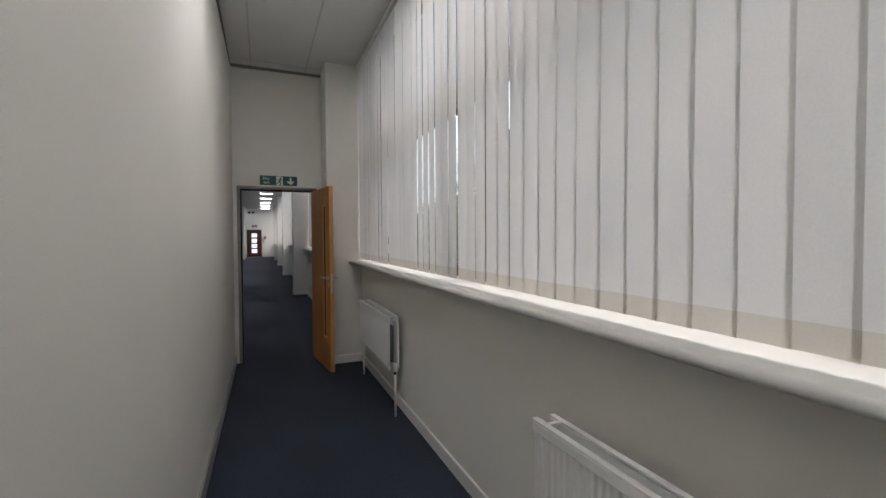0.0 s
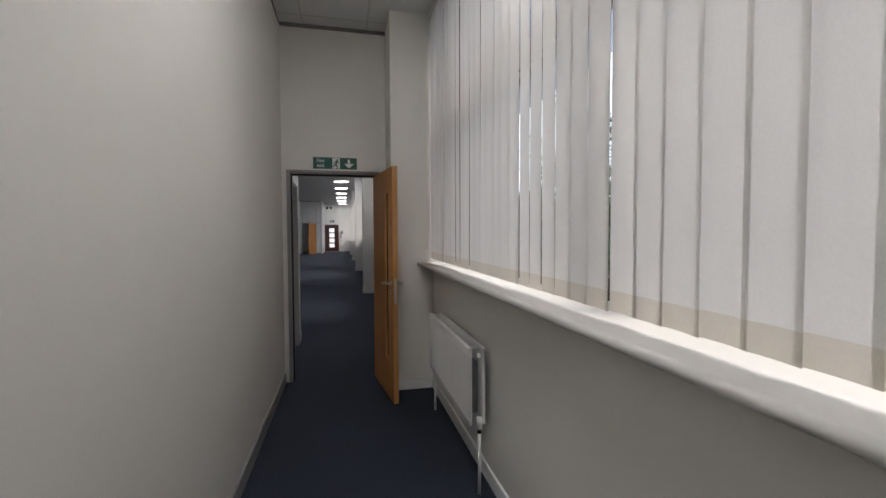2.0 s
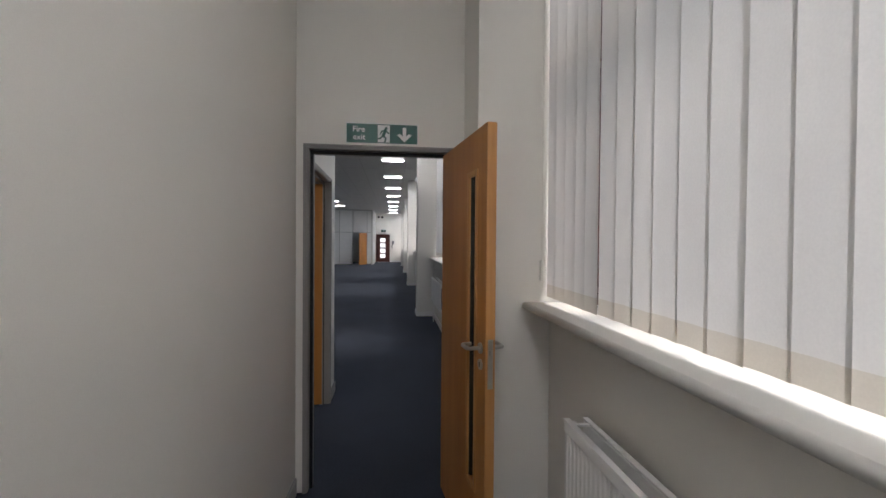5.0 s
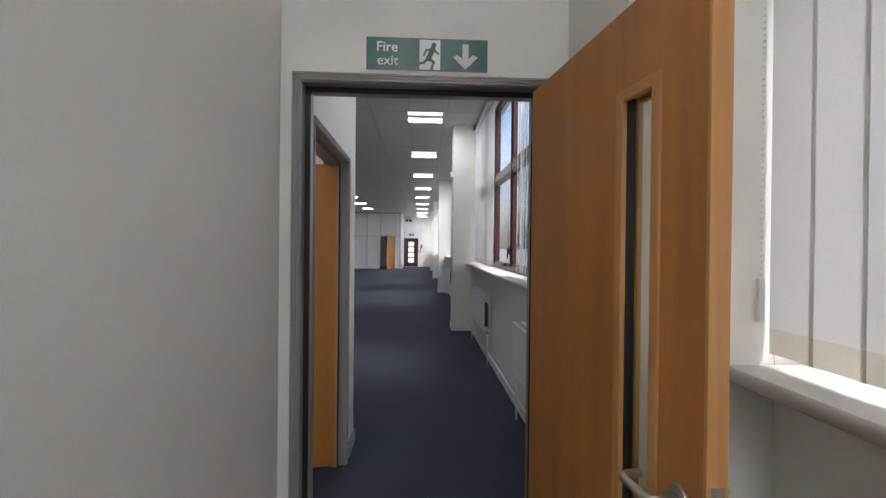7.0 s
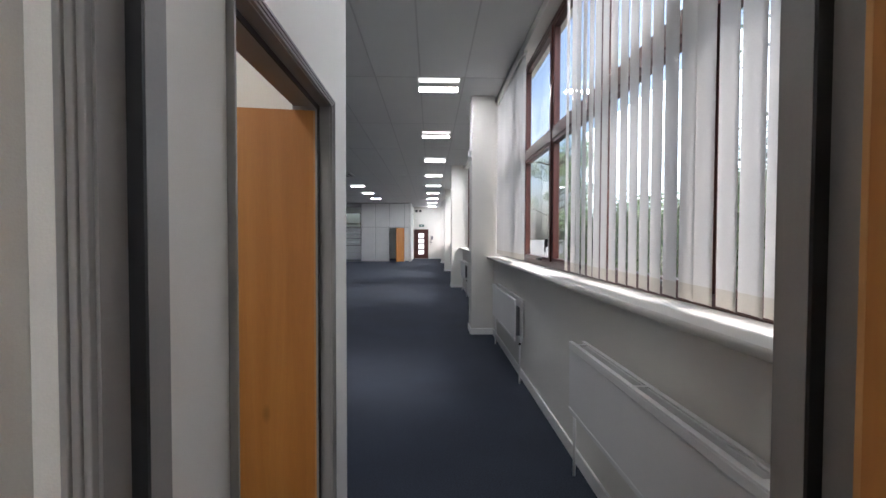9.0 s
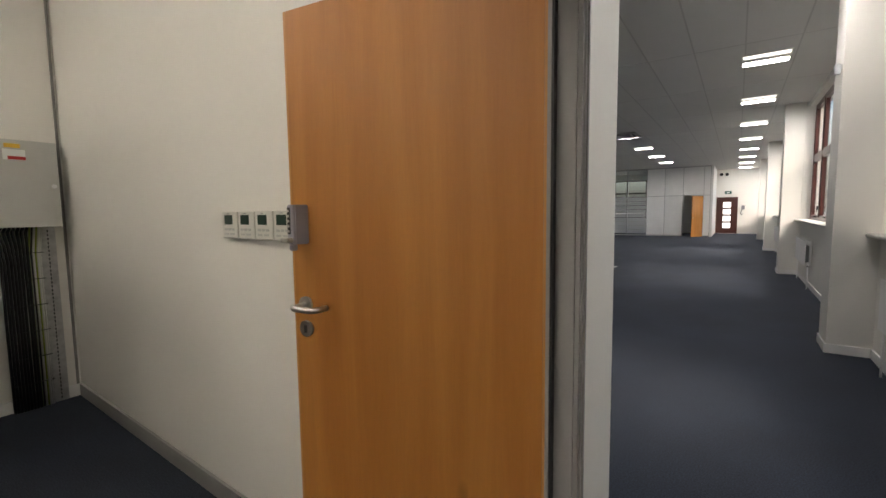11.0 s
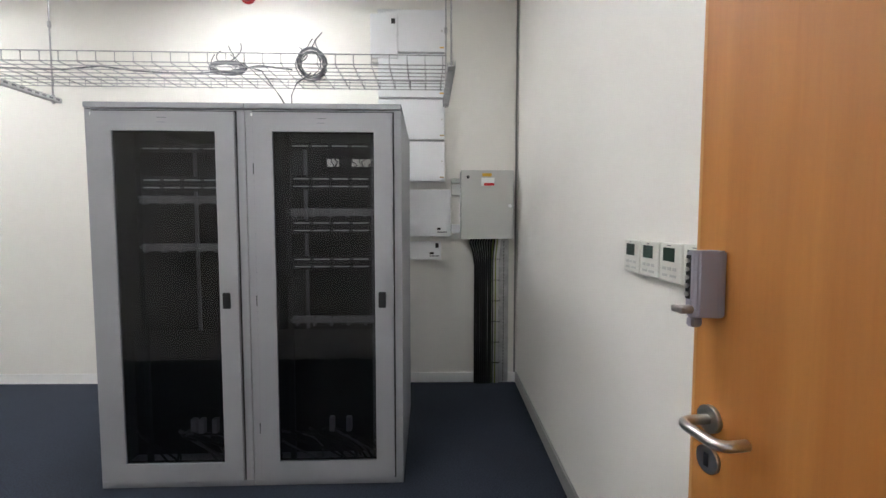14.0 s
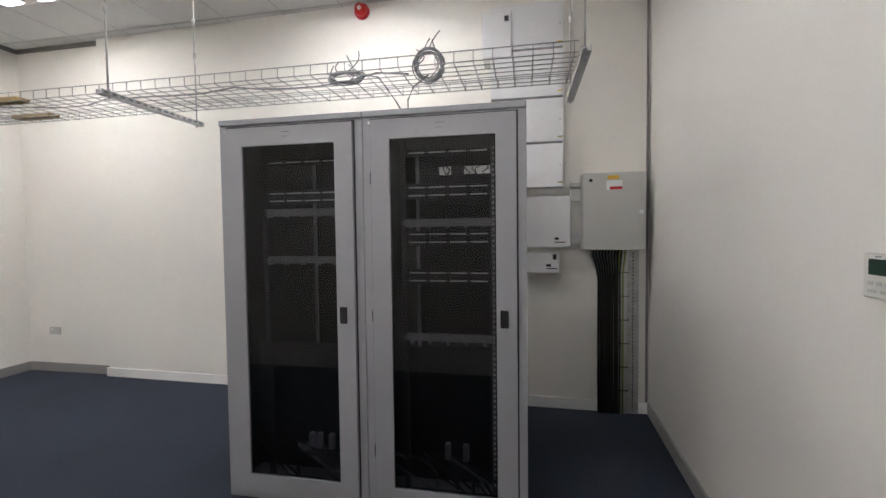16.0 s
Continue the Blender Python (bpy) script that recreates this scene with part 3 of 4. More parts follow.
# ---------------------------------------------------------------- doors
def frame_along_x(a, b, y0, y1, front_y, head):
    """Grey door lining in a wall that runs along x, with moulded architraves on its front."""
    t = tagged(new("door_frame"), "grey gloss painted door frame with moulded architrave", "door frame", kind="structure")
    bm = bmesh.new()
    box(bm, a - 0.03, a, y0, y1, 0, head)
    box(bm, b, b + 0.03, y0, y1, 0, head)
    box(bm, a - 0.03, b + 0.03, y0, y1, head, head + 0.03)
    part("lining", bm, M_GREY, t)
    bm = bmesh.new()
    ys = y0 + 0.05
    box(bm, a, a + 0.02, ys, ys + 0.035, 0, head)
    box(bm, b - 0.02, b, ys, ys + 0.035, 0, head)
    box(bm, a + 0.02, b - 0.02, ys, ys + 0.035, head - 0.02, head)
    part("door_stop", bm, M_GREY, t)
    for c in ((a + 0.0005, a + 0.0195, 0, head), (b - 0.0195, b - 0.0005, 0, head), (a + 0.0195, b - 0.0195, head - 0.0195, head - 0.0005)):
        solid("smoke_seal", (c[0], c[1], ys - 0.006, ys - 0.0005, c[2], c[3]), M_BLACK, t, "black rubber seal strip")
    for side, out in ((y0, -1), (y1, 1)):
        bm = bmesh.new()
        for w0, w1, d in ((0.003, 0.012, 0.011), (0.012, 0.021, 0.015), (0.021, 0.03, 0.019)):
            box(bm, a - w1, a - w0, side, side + out * d, 0, head + w0, 0.0015)
            box(bm, b + w0, b + w1, side, side + out * d, 0, head + w0, 0.0015)
            box(bm, a - w1, b + w1, side, side + out * d, head + w0, head + w1, 0.0015)
        part("architrave", bm, M_GREY, t)
    return t


frame_along_x(D_A, D_B, DOOR_Y, DOOR_Y2, DOOR_Y, HEAD)
# the server room's frame runs along y: built along x, then turned
sf = frame_along_x(0, OPEN_B - OPEN_A, 0, 0.15, 0, HEAD)
sf.matrix_basis = pose(LOBBY_L, OPEN_A, 0, 0, 0, 90)


def lever(parent, at, out, along):
    """A bent bar lever on a round rose. out: +1 or -1, the side of the leaf in y; along: the way in x that the bar points."""
    x, y, z = at
    bm = bmesh.new()
    cyl(bm, (x, y, z), (x, y + out * 0.009, z), 0.0245, 20)
    part("rose", bm, M_STEEL, parent)
    bm = bmesh.new()
    pts = [(x, y + out * 0.006, z), (x, y + out * 0.045, z)]
    for k in range(1, 6):
        a = k / 5 * math.pi / 2
        pts.append((x + along * 0.02 * (1 - math.cos(a)), y + out * (0.045 + 0.02 * math.sin(a)), z))
    pts.append((x + along * 0.072, y + out * 0.065, z))
    for k in range(1, 6):
        a = k / 5 * math.pi / 2
        pts.append((x + along * (0.072 + 0.02 * math.sin(a)), y + out * (0.045 + 0.02 * math.cos(a)), z))
    pts.append((x + along * 0.092, y + out * 0.018, z))
    tube(bm, pts, 0.009, 12)
    part("door_handle", bm, M_STEEL, parent, "brushed steel bent bar lever handle")
    bm = bmesh.new()
    cyl(bm, (x, y, z - 0.074), (x, y + out * 0.008, z - 0.074), 0.0245, 20)
    ro = part("escutcheon", bm, M_STEEL, parent)
    solid("keyhole", (x - 0.005, x + 0.005, y + out * 0.008, y + out * 0.0095, z - 0.086, z - 0.062), M_BLACK, ro)


def hinge(parent, x, y, z):
    bm = bmesh.new()
    cyl(bm, (x, y, z - 0.05), (x, y, z + 0.05), 0.007)
    box(bm, x - 0.001, x + 0.03, y - 0.002, y + 0.002, z - 0.05, z + 0.05)
    part("hinge", bm, M_STEEL, parent)


LEAF = 0.80


def leaf(name, at, rz, glazed, label):
    """Local x runs from the hinge to the free edge, y is the thickness."""
    t = thing(name, at, label, "door", rz=rz)
    T, H, Z = 0.022, 2.06, 0.008
    bm = bmesh.new()
    if glazed:
        p0, p1, q0, q1 = LEAF - 0.265, LEAF - 0.14, 0.36, 1.86
        for b in ((0.008, p0, Z, H), (p1, LEAF - 0.008, Z, H), (p0, p1, Z, q0), (p0, p1, q1, H)):
            box(bm, b[0], b[1], -T, T, b[2], b[3])
    else:
        box(bm, 0.008, LEAF - 0.008, -T, T, Z, H)
    bmesh.ops.remove_doubles(bm, verts=bm.verts, dist=0.0001)
    part("leaf", bm, M_OAK, t, "warm oak veneer")
    for a, b in ((0, 0.0078), (LEAF - 0.0078, LEAF)):
        solid("lipping", (a, b, -T, T, Z, H), M_OAK_EDGE, t, bevel=0.001)
    if glazed:
        for side in (-1, 1):
            bm = bmesh.new()
            for b in ((p0 - 0.014, p0 + 0.012, q0 - 0.014, q1 + 0.014), (p1 - 0.012, p1 + 0.014, q0 - 0.014, q1 + 0.014), (p0 + 0.012, p1 - 0.012, q0 - 0.014, q0 + 0.012), (p0 + 0.012, p1 - 0.012, q1 - 0.012, q1 + 0.014)):
                box(bm, b[0], b[1], side * (T - 0.008), side * (T + 0.006), b[2], b[3], 0.003)
            part("glazing_bead", bm, M_OAK_EDGE, t)
        bm = bmesh.new()
        for b in ((p0, p0 + 0.006, q0, q1), (p1 - 0.006, p1, q0, q1)):
            box(bm, b[0], b[1], -T + 0.009, T - 0.009, b[2], b[3])
        part("glazing_seal", bm, M_BLACK, t)
        solid("pane", (p0 + 0.006, p1 - 0.006, -0.003, 0.003, q0, q1), M_GLASS, t, "narrow clear vision panel")
    for s in (-1, 1):
        lever(t, (LEAF - (0.062 if glazed else 0.05), s * T, 1.05 if glazed else 1.2), s, -1)
    zl = 0.98 if glazed else 1.12
    solid("lock_plate", (LEAF, LEAF + 0.0015, -0.012, 0.012, zl - 0.1, zl + 0.12), M_STEEL, t)
    solid("latch", (LEAF + 0.0015, LEAF + 0.012, -0.006, 0.006, zl + 0.05, zl + 0.075), M_STEEL, t, bevel=0.002)
    for z in (0.25, 1.02, 1.83):
        hinge(t, -0.006, -T if not glazed else T, z)
    return t


corridor_door = leaf("door_1", (0.862, 5.575, 0), 277.7, True, "open oak veneer door with a narrow glazed panel")
LEAF = 0.777
server_door = leaf("door_2", (-0.12, 7.062, 0), 187.3, False, "open plain oak veneer door with steel lever")
# mechanical code lock near the free edge, on the room's inner face
LX, LY = LEAF - 0.06, 0.022
bm = bmesh.new()
prism(bm, [(LX - 0.012, LY), (LX - 0.01, LY + 0.012), (LX - 0.001, LY + 0.044), (LX + 0.008, LY + 0.05), (LX + 0.025, LY + 0.05), (LX + 0.027, LY)], "z", 1.385, 1.5)
prism(bm, [(LX + 0.008, LY + 0.026), (LX + 0.009, LY + 0.046), (LX + 0.024, LY + 0.048), (LX + 0.024, LY + 0.026)], "z", 1.366, 1.384)
bmesh.ops.bevel(bm, geom=bm.edges[:], offset=0.003, segments=2, affect="EDGES")
lock = part("code_lock", bm, M_LILAC, server_door, "grey cast lock case with a sloping hood")
solid("keypad", (LX + 0.0115, LX + 0.0235, LY + 0.044, LY + 0.0515, 1.415, 1.492), M_BLACK, lock, "black keypad", bevel=0.002)
for r in range(5):
    bm = bmesh.new()
    cyl(bm, (LX + 0.0175, LY + 0.051, 1.424 + r * 0.0145), (LX + 0.0175, LY + 0.054, 1.424 + r * 0.0145), 0.004, 10)
    part("button", bm, M_STEEL, lock)
bm = bmesh.new()
cyl(bm, (LX + 0.012, LY + 0.045, 1.398), (LX + 0.012, LY + 0.068, 1.398), 0.008)
box(bm, LX + 0.002, LX + 0.03, LY + 0.064, LY + 0.074, 1.392, 1.404, 0.003)
part("turn_knob", bm, M_STEEL, lock, "steel thumb turn")

# ---------------------------------------------------------------- fire exit sign
sign = thing("fire_exit_sign", (0.247, DOOR_Y - 0.001, 2.128), "green and white fire exit sign over the door", "sign")
solid("sign_panel", (0, 0.44, -0.003, 0, 0, 0.125), M_INK, sign)
solid("sign_field", (0.006, 0.434, -0.0042, -0.003, 0.005, 0.12), M_GREEN, sign, "green printed field")
up = pose(0, 0, 0, 90, 0, 0)
writing("Fire", 0.049, Matrix.Translation((0.04, -0.005, 0.061)) @ up, M_INK, sign)
writing("exit", 0.049, Matrix.Translation((0.043, -0.005, 0.014)) @ up, M_INK, sign)
solid("symbol_field", (0.192, 0.266, -0.0052, -0.0042, 0.01, 0.115), M_INK, sign)
bm = bmesh.new()
cyl(bm, (0.243, -0.0062, 0.096), (0.243, -0.0052, 0.096), 0.009, 14)


def bar(bm, p, q, w, y0, y1):
    p, q = Vector((p[0], p[1])), Vector((q[0], q[1]))
    d = (q - p).normalized() * w / 2
    n = Vector((-d.y, d.x))
    prism(bm, [tuple(p - d + n), tuple(p - d - n), tuple(q + d - n), tuple(q + d + n)], "y", y0, y1)


for p, q, w in (((0.238, 0.08), (0.225, 0.05), 0.018), ((0.225, 0.05), (0.242, 0.036), 0.01), ((0.242, 0.036), (0.236, 0.014), 0.009), ((0.222, 0.048), (0.208, 0.034), 0.009),
                ((0.208, 0.034), (0.19, 0.03), 0.008), ((0.238, 0.082), (0.216, 0.078), 0.007), ((0.216, 0.078), (0.208, 0.06), 0.007), ((0.242, 0.08), (0.258, 0.066), 0.007)):
    bar(bm, p, q, w, -0.0062, -0.0052)
part("symbol", bm, M_GREEN, sign)
bm = bmesh.new()
bar(bm, (0.355, 0.092), (0.355, 0.04), 0.022, -0.0055, -0.0042)
prism(bm, [(0.355, 0.014), (0.40, 0.058), (0.382, 0.066), (0.355, 0.04), (0.328, 0.066), (0.31, 0.058)], "y", -0.0056, -0.0043)
part("arrow", bm, M_INK, sign)

# ---------------------------------------------------------------- server racks


def rack(y0, layout):
    t = thing("server_rack", (-2.605, y0, 0), "grey steel server cabinet with a smoked glass door", "server cabinet", "pair of server racks")
    W, D, H = 0.872, 1.1, 2.225
    bm = bmesh.new()
    for b in ((-0.03, 0, 0, 0.045, 0.04, H - 0.045), (-0.03, 0, W - 0.045, W, 0.04, H - 0.045), (-D, -D + 0.03, 0, 0.045, 0.04, H - 0.045), (-D, -D + 0.03, W - 0.045, W, 0.04, H - 0.045),
              (-0.03, 0, 0.045, W - 0.045, H - 0.09, H - 0.045), (-D, 0, 0.0, W, 0.0, 0.04)):
        box(bm, *b, 0.003)
    part("frame", bm, M_RACK, t)
    for y in (0.002, W - 0.014):
        solid("side_panel", (-D + 0.03, -0.03, y, y + 0.012, 0.04, H - 0.045), M_RACK, t)
    bm = bmesh.new()
    if layout == 1:
        # open slot at the back, with loose leads hanging across it
        for c in ((0.045, W - 0.045, 0.04, 2.0), (0.045, W - 0.045, 2.065, H - 0.045), (0.045, 0.2, 2.0, 2.065), (0.3, 0.4, 2.0, 2.065), (0.62, W - 0.045, 2.0, 2.065)):
            box(bm, -D + 0.002, -D + 0.02, *c)
        leads = random.Random(21)
        for k in range(9):
            y = 0.2 + k * 0.045
            lead = bmesh.new()
            tube(lead, [(-D + 0.05, y + leads.uniform(-0.03, 0.03), 1.98 + 0.028 * j) for j in range(4)], leads.uniform(0.003, 0.007), 6)
            part("patch_lead", lead, M_CABLE, t)
    else:
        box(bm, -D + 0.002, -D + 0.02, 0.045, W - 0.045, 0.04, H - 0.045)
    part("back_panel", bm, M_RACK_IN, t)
    bm = bmesh.new()
    box(bm, -D, 0.012, -0.0, W, H - 0.044, H - 0.012, 0.006)
    box(bm, -D + 0.04, -0.05, 0.04, W - 0.04, H - 0.013, H)
    top = part("roof", bm, M_RACK, t)
    bm = bmesh.new()
    for k in range(12):
        box(bm, -0.2, -0.1, 0.12 + k * 0.014, 0.126 + k * 0.014, H, H + 0.002)
    part("vent_slots", bm, M_BLACK, top)
    # added dark sheets inside the side panels and the roof stand in for shade
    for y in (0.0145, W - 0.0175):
        solid("shade_liner", (-D + 0.03, -0.032, y, y + 0.003, 0.045, H - 0.05), M_RACK_IN, t)
    solid("shade_liner", (-D + 0.03, -0.032, 0.02, W - 0.02, H - 0.05, H - 0.046), M_RACK_IN, t)
    # door
    a, b, lo, hi = 0.05, W - 0.05, 0.045, H - 0.065
    g0, g1, h0, h1 = 0.155, W - 0.155, 0.155, 2.055
    bm = bmesh.new()
    for c in ((a, g0, lo, hi), (g1, b, lo, hi), (g0, g1, lo, h0), (g0, g1, h1, hi)):
        box(bm, 0.004, 0.024, *c)
    bmesh.ops.remove_doubles(bm, verts=bm.verts, dist=0.0001)
    door = part("door", bm, M_RACK, t)
    # black strips painted in for the dark gap round the door
    bm = bmesh.new()
    for c in ((a - 0.008, a, lo, hi), (b, b + 0.008, lo, hi), (a - 0.008, b + 0.008, hi, hi + 0.01), (a - 0.008, b + 0.008, lo - 0.007, lo)):
        box(bm, 0.0005, 0.004, *c)
    part("gap_line", bm, M_BLACK, door)
    bm = bmesh.new()
    for c in ((g0 - 0.004, g0 + 0.008, h0, h1), (g1 - 0.008, g1 + 0.004, h0, h1), (g0 + 0.008, g1 - 0.008, h0 - 0.004, h0 + 0.008), (g0 + 0.008, g1 - 0.008, h1 - 0.008, h1 + 0.004)):
        box(bm, 0.001, 0.006, *c)
    part("seal", bm, M_BLACK, door)
    solid("pane", (0.012, 0.017, g0 - 0.001, g1 + 0.001, h0 - 0.001, h1 + 0.001), M_SMOKE, door, "smoked glass pane")
    solid("handle", (0.024, 0.04, b - 0.085, b - 0.043, 1.06, 1.152), M_BLACK, door, "black swing handle", 0.006)
    solid("badge", (0.0005, 0.0015, 0.03, 0.065, H - 0.082, H - 0.066), M_INK, t)
    bm = bmesh.new()
    box(bm, 0.024, 0.0247, W / 2 - 0.03, W / 2 + 0.02, 2.125, 2.127)
    box(bm, 0.024, 0.0247, W / 2 - 0.03, W / 2 + 0.01, 2.100, 2.1015)
    part("vent_mark", bm, M_RACK_IN, door)
    for z in (0.35, 1.1, 1.85):
        bm = bmesh.new()
        cyl(bm, (0.006, a - 0.006, z - 0.03), (0.006, a - 0.006, z + 0.03), 0.006, 8)
        part("hinge", bm, M_RACK_IN, door)
    # rails with square holes
    for y in (0.165, W - 0.165 - 0.03):
        rail = solid("mounting_rail", (-0.17, -0.15, y, y + 0.03, 0.06, H - 0.1), M_RACK_IN if y < 0.4 or layout == 0 else M_CABLE_GREY, t)
        bm = bmesh.new()
        for k in range(64):
            z = 0.12 + k * 0.03
            box(bm, -0.1499, -0.1485, y + 0.009, y + 0.021, z, z + 0.012)
        part("hole_strip", bm, M_CABLE_WHITE if layout == 1 and y > 0.4 else M_BLACK, rail)
    for z, kind in (SHELVES[layout]):
        y0i, y1i = 0.2, W - 0.2
        if kind == "slots":
            bm = bmesh.new()
            box(bm, -0.158, -0.15, y0i, y1i, z - 0.022, z + 0.022)
            panel = part("blanking_panel", bm, M_RACK_IN, t)
            bm = bmesh.new()
            w = (y1i - y0i) / 4
            for k in range(4):
                box(bm, -0.1499, -0.148, y0i + k * w + 0.012, y0i + (k + 1) * w - 0.012, z - 0.004, z + 0.004)
            part("slot_strip", bm, M_RACK_LIGHT, panel)
        else:
            bm = bmesh.new()
            box(bm, -0.158, -0.15, y0i - 0.03, y1i + 0.03, z - 0.022, z + 0.022, 0.002)
            bar_ob = part("cable_manager", bm, M_RACK_RAIL, t, "grey cable management bar with rings")
            for k in range(5):
                y = y0i + 0.03 + k * (y1i - y0i - 0.06) / 4
                bm = bmesh.new()
                box(bm, -0.15, -0.10, y - 0.006, y + 0.006, z + 0.014, z + 0.022)
                box(bm, -0.15, -0.10, y - 0.006, y + 0.006, z - 0.03, z - 0.022)
                box(bm, -0.106, -0.10, y - 0.006, y + 0.006, z - 0.022, z + 0.014)
                part("ring", bm, M_RACK_RAIL, bar_ob)
    # lower half darkened by an added black sheet, with loose cables and connectors on the floor of the cabinet
    solid("dark_sheet", (-0.3, -0.29, 0.02, W - 0.02, 0.045, 0.86), M_BLACK, t)
    rng = random.Random(layout + 5)
    for k in range(7):
        bm = bmesh.new()
        y, x = rng.uniform(0.2, W - 0.2), -0.16
        pts = [(x + 0.05 * math.sin(j * 0.7 + k), y + 0.16 * math.cos(j * 0.55 + k * 2), 0.05 + 0.2 * abs(math.sin(j * 0.3 + k))) for j in range(14)]
        pts = [(p[0], min(max(p[1], 0.08), W - 0.08), p[2]) for p in pts]
        tube(bm, pts, 0.006, 6)
        part("loose_cable", bm, M_CABLE if k % 4 else M_CABLE_GREY, t)
    for k in range(3):
        y = rng.uniform(0.3, W - 0.3)
        solid("connector", (-0.2, -0.16, y, y + 0.03, 0.24, 0.33), M_RACK_RAIL, t, bevel=0.003)
    return t


SHELVES = {0: ((1.985, "slots"), (1.80, "slots"), (1.755, "slots"), (1.685, "manager"), (1.40, "manager")),
           1: ((2.005, "slots"), (1.81, "slots"), (1.765, "slots"), (1.61, "manager"), (1.575 - 0.03, "slots"), (1.50, "slots"), (1.325, "slots"), (1.28, "slots"), (0.955, "manager"))}
rack(4.548, 0)
rack(5.424, 1)

# ---------------------------------------------------------------- wire basket tray over the racks
tray = thing("cable_basket", (-2.6, 0.6, 2.43), "galvanised wire basket cable tray hung over the racks", "cable tray")
LEN = 5.95
for x, z in [(-0.45 * k / 7, 0) for k in range(8)] + [(0, 0.055), (-0.45, 0.055)]:
    bm = bmesh.new()
    cyl(bm, (x, 0, z), (x, LEN, z), 0.003, 6)
    part("long_wire", bm, M_WIRE, tray)
for k in range(60):
    y = 0.03 + k * 0.1
    if y > LEN:
        break
    bm = bmesh.new()
    tube(bm, [(0, y, 0.055), (0, y, -0.003), (-0.45, y, -0.003), (-0.45, y, 0.055)], 0.0026, 5)
    part("cross_wire", bm, M_WIRE, tray)
for y in (3.84, 6.575):
    st = thing("tray_hanger", (-2.5, y, 2.39), "slotted steel channel hung on two threaded rods under the tray", "tray hanger", "tray hangers")
    bm = bmesh.new()
    box(bm, -0.82, 0.0, -0.021, 0.021, 0.0, 0.004)
    for s in (-0.021, 0.018):
        box(bm, -0.82, 0.0, s, s + 0.003, 0.004, 0.03)
    ch = part("channel", bm, M_GALV, st)
    bm = bmesh.new()
    for k in range(15):
        box(bm, -0.8 + k * 0.054, -0.77 + k * 0.054, 0.021, 0.0215, 0.01, 0.022)
        box(bm, -0.8 + k * 0.054, -0.77 + k * 0.054, -0.0215, -0.021, 0.01, 0.022)
    part("slot_strip", bm, M_CABLE_GREY, ch)
    for x in (-0.06, -0.77):
        bm = bmesh.new()
        cyl(bm, (x, 0, -0.02), (x, 0, CEIL_O - 2.39 - 0.005), 0.005, 8)
        for z in (0.5, 0.75):
            cyl(bm, (x, 0, z), (x, 0, z + 0.04), 0.011, 6)
        rod = part("rod", bm, M_GALV, st, "threaded steel rod")
        for z in (0.031, -0.012):
            bm = bmesh.new()
            cyl(bm, (x, 0, z), (x, 0, z + 0.011), 0.011, 6)
            part("nut", bm, M_GALV, rod)


def coil(at, radius, turns, lean, label, r=0.0034, flat=0.4):
    """Loosely wound loops of thin cable with curling tails."""
    bm = bmesh.new()
    rng = random.Random(int(radius * 1000))
    pts = []
    for k in range(turns * 18):
        a = k * math.tau / 18
        loop = k // 18
        rr = radius * (0.86 + 0.2 * math.sin(loop * 2.3) * 0.6 + 0.08 * math.sin(k * 0.37))
        v = Vector((0.014 * math.sin(loop * 1.7 + a) + rng.uniform(-0.002, 0.002), math.cos(a) * rr + 0.012 * math.sin(loop * 3.1), math.sin(a) * rr * flat))
        v.rotate(Euler((0, lean, 0)))
        pts.append(Vector(at) + v)
    tube(bm, pts, r, 6)
    for s in range(5):
        p = pts[(s * 23 + 4) % len(pts)]
        d = Vector((rng.uniform(-0.03, 0.03), rng.uniform(-0.09, 0.09), rng.uniform(0.05, 0.12)))
        bend = Vector((0, rng.uniform(-0.05, 0.05), 0))
        tube(bm, [p + d * (j / 6) + bend * math.sin(j / 6 * math.pi) for j in range(7)], r * 0.9, 6)
    tagged(part("cable_coil", bm, M_CABLE_GREY), label, "cable")


coil((-2.66, 5.78, 2.45), 0.088, 9, 0.25, "coil of grey network cable standing on the tray", flat=1.0)
coil((-2.75, 5.27, 2.455), 0.11, 10, 0.8, "bundle of grey network cable lying on the tray", flat=0.35)
bm = bmesh.new()
tube(bm, [(-2.8 + 0.03 * math.sin(k * 0.8), 0.7 + k * 0.19, 2.45 + 0.008 * math.sin(k * 1.3) + (0.02 if k % 5 == 0 else 0)) for k in range(27)], 0.005, 6)
tagged(part("data_cable", bm, M_CABLE_GREY), "grey data cable lying along the tray", "cable")
bm = bmesh.new()
tube(bm, [(-2.72, 5.4, 2.45), (-2.66, 5.5, 2.41), (-2.63, 5.56, 2.33), (-2.66, 5.6, 2.27), (-2.7, 5.62, 2.224)], 0.004, 6)
tube(bm, [(-2.66, 5.78, 2.40), (-2.65, 5.7, 2.34), (-2.68, 5.66, 2.28), (-2.72, 5.65, 2.224)], 0.004, 6)
tagged(part("data_cable", bm, M_CABLE_GREY), "grey cable drooping from the tray to the cabinet roof", "cable")
for y, x in ((2.55, -2.98), (2.75, -2.64)):
    solid_ob = solid("card_strip", (x - 0.04, x + 0.04, y, y + 0.34, 2.434, 2.46), M_CARD, bevel=0.002)
    tagged(solid_ob, "brown cardboard strip lying in the cable tray", "cardboard")


# ---------------------------------------------------------------- boxes on the server room's back wall
def wall_x(y):
    return -4.225 - (7.33 - y) * 0.0214 + 0.001


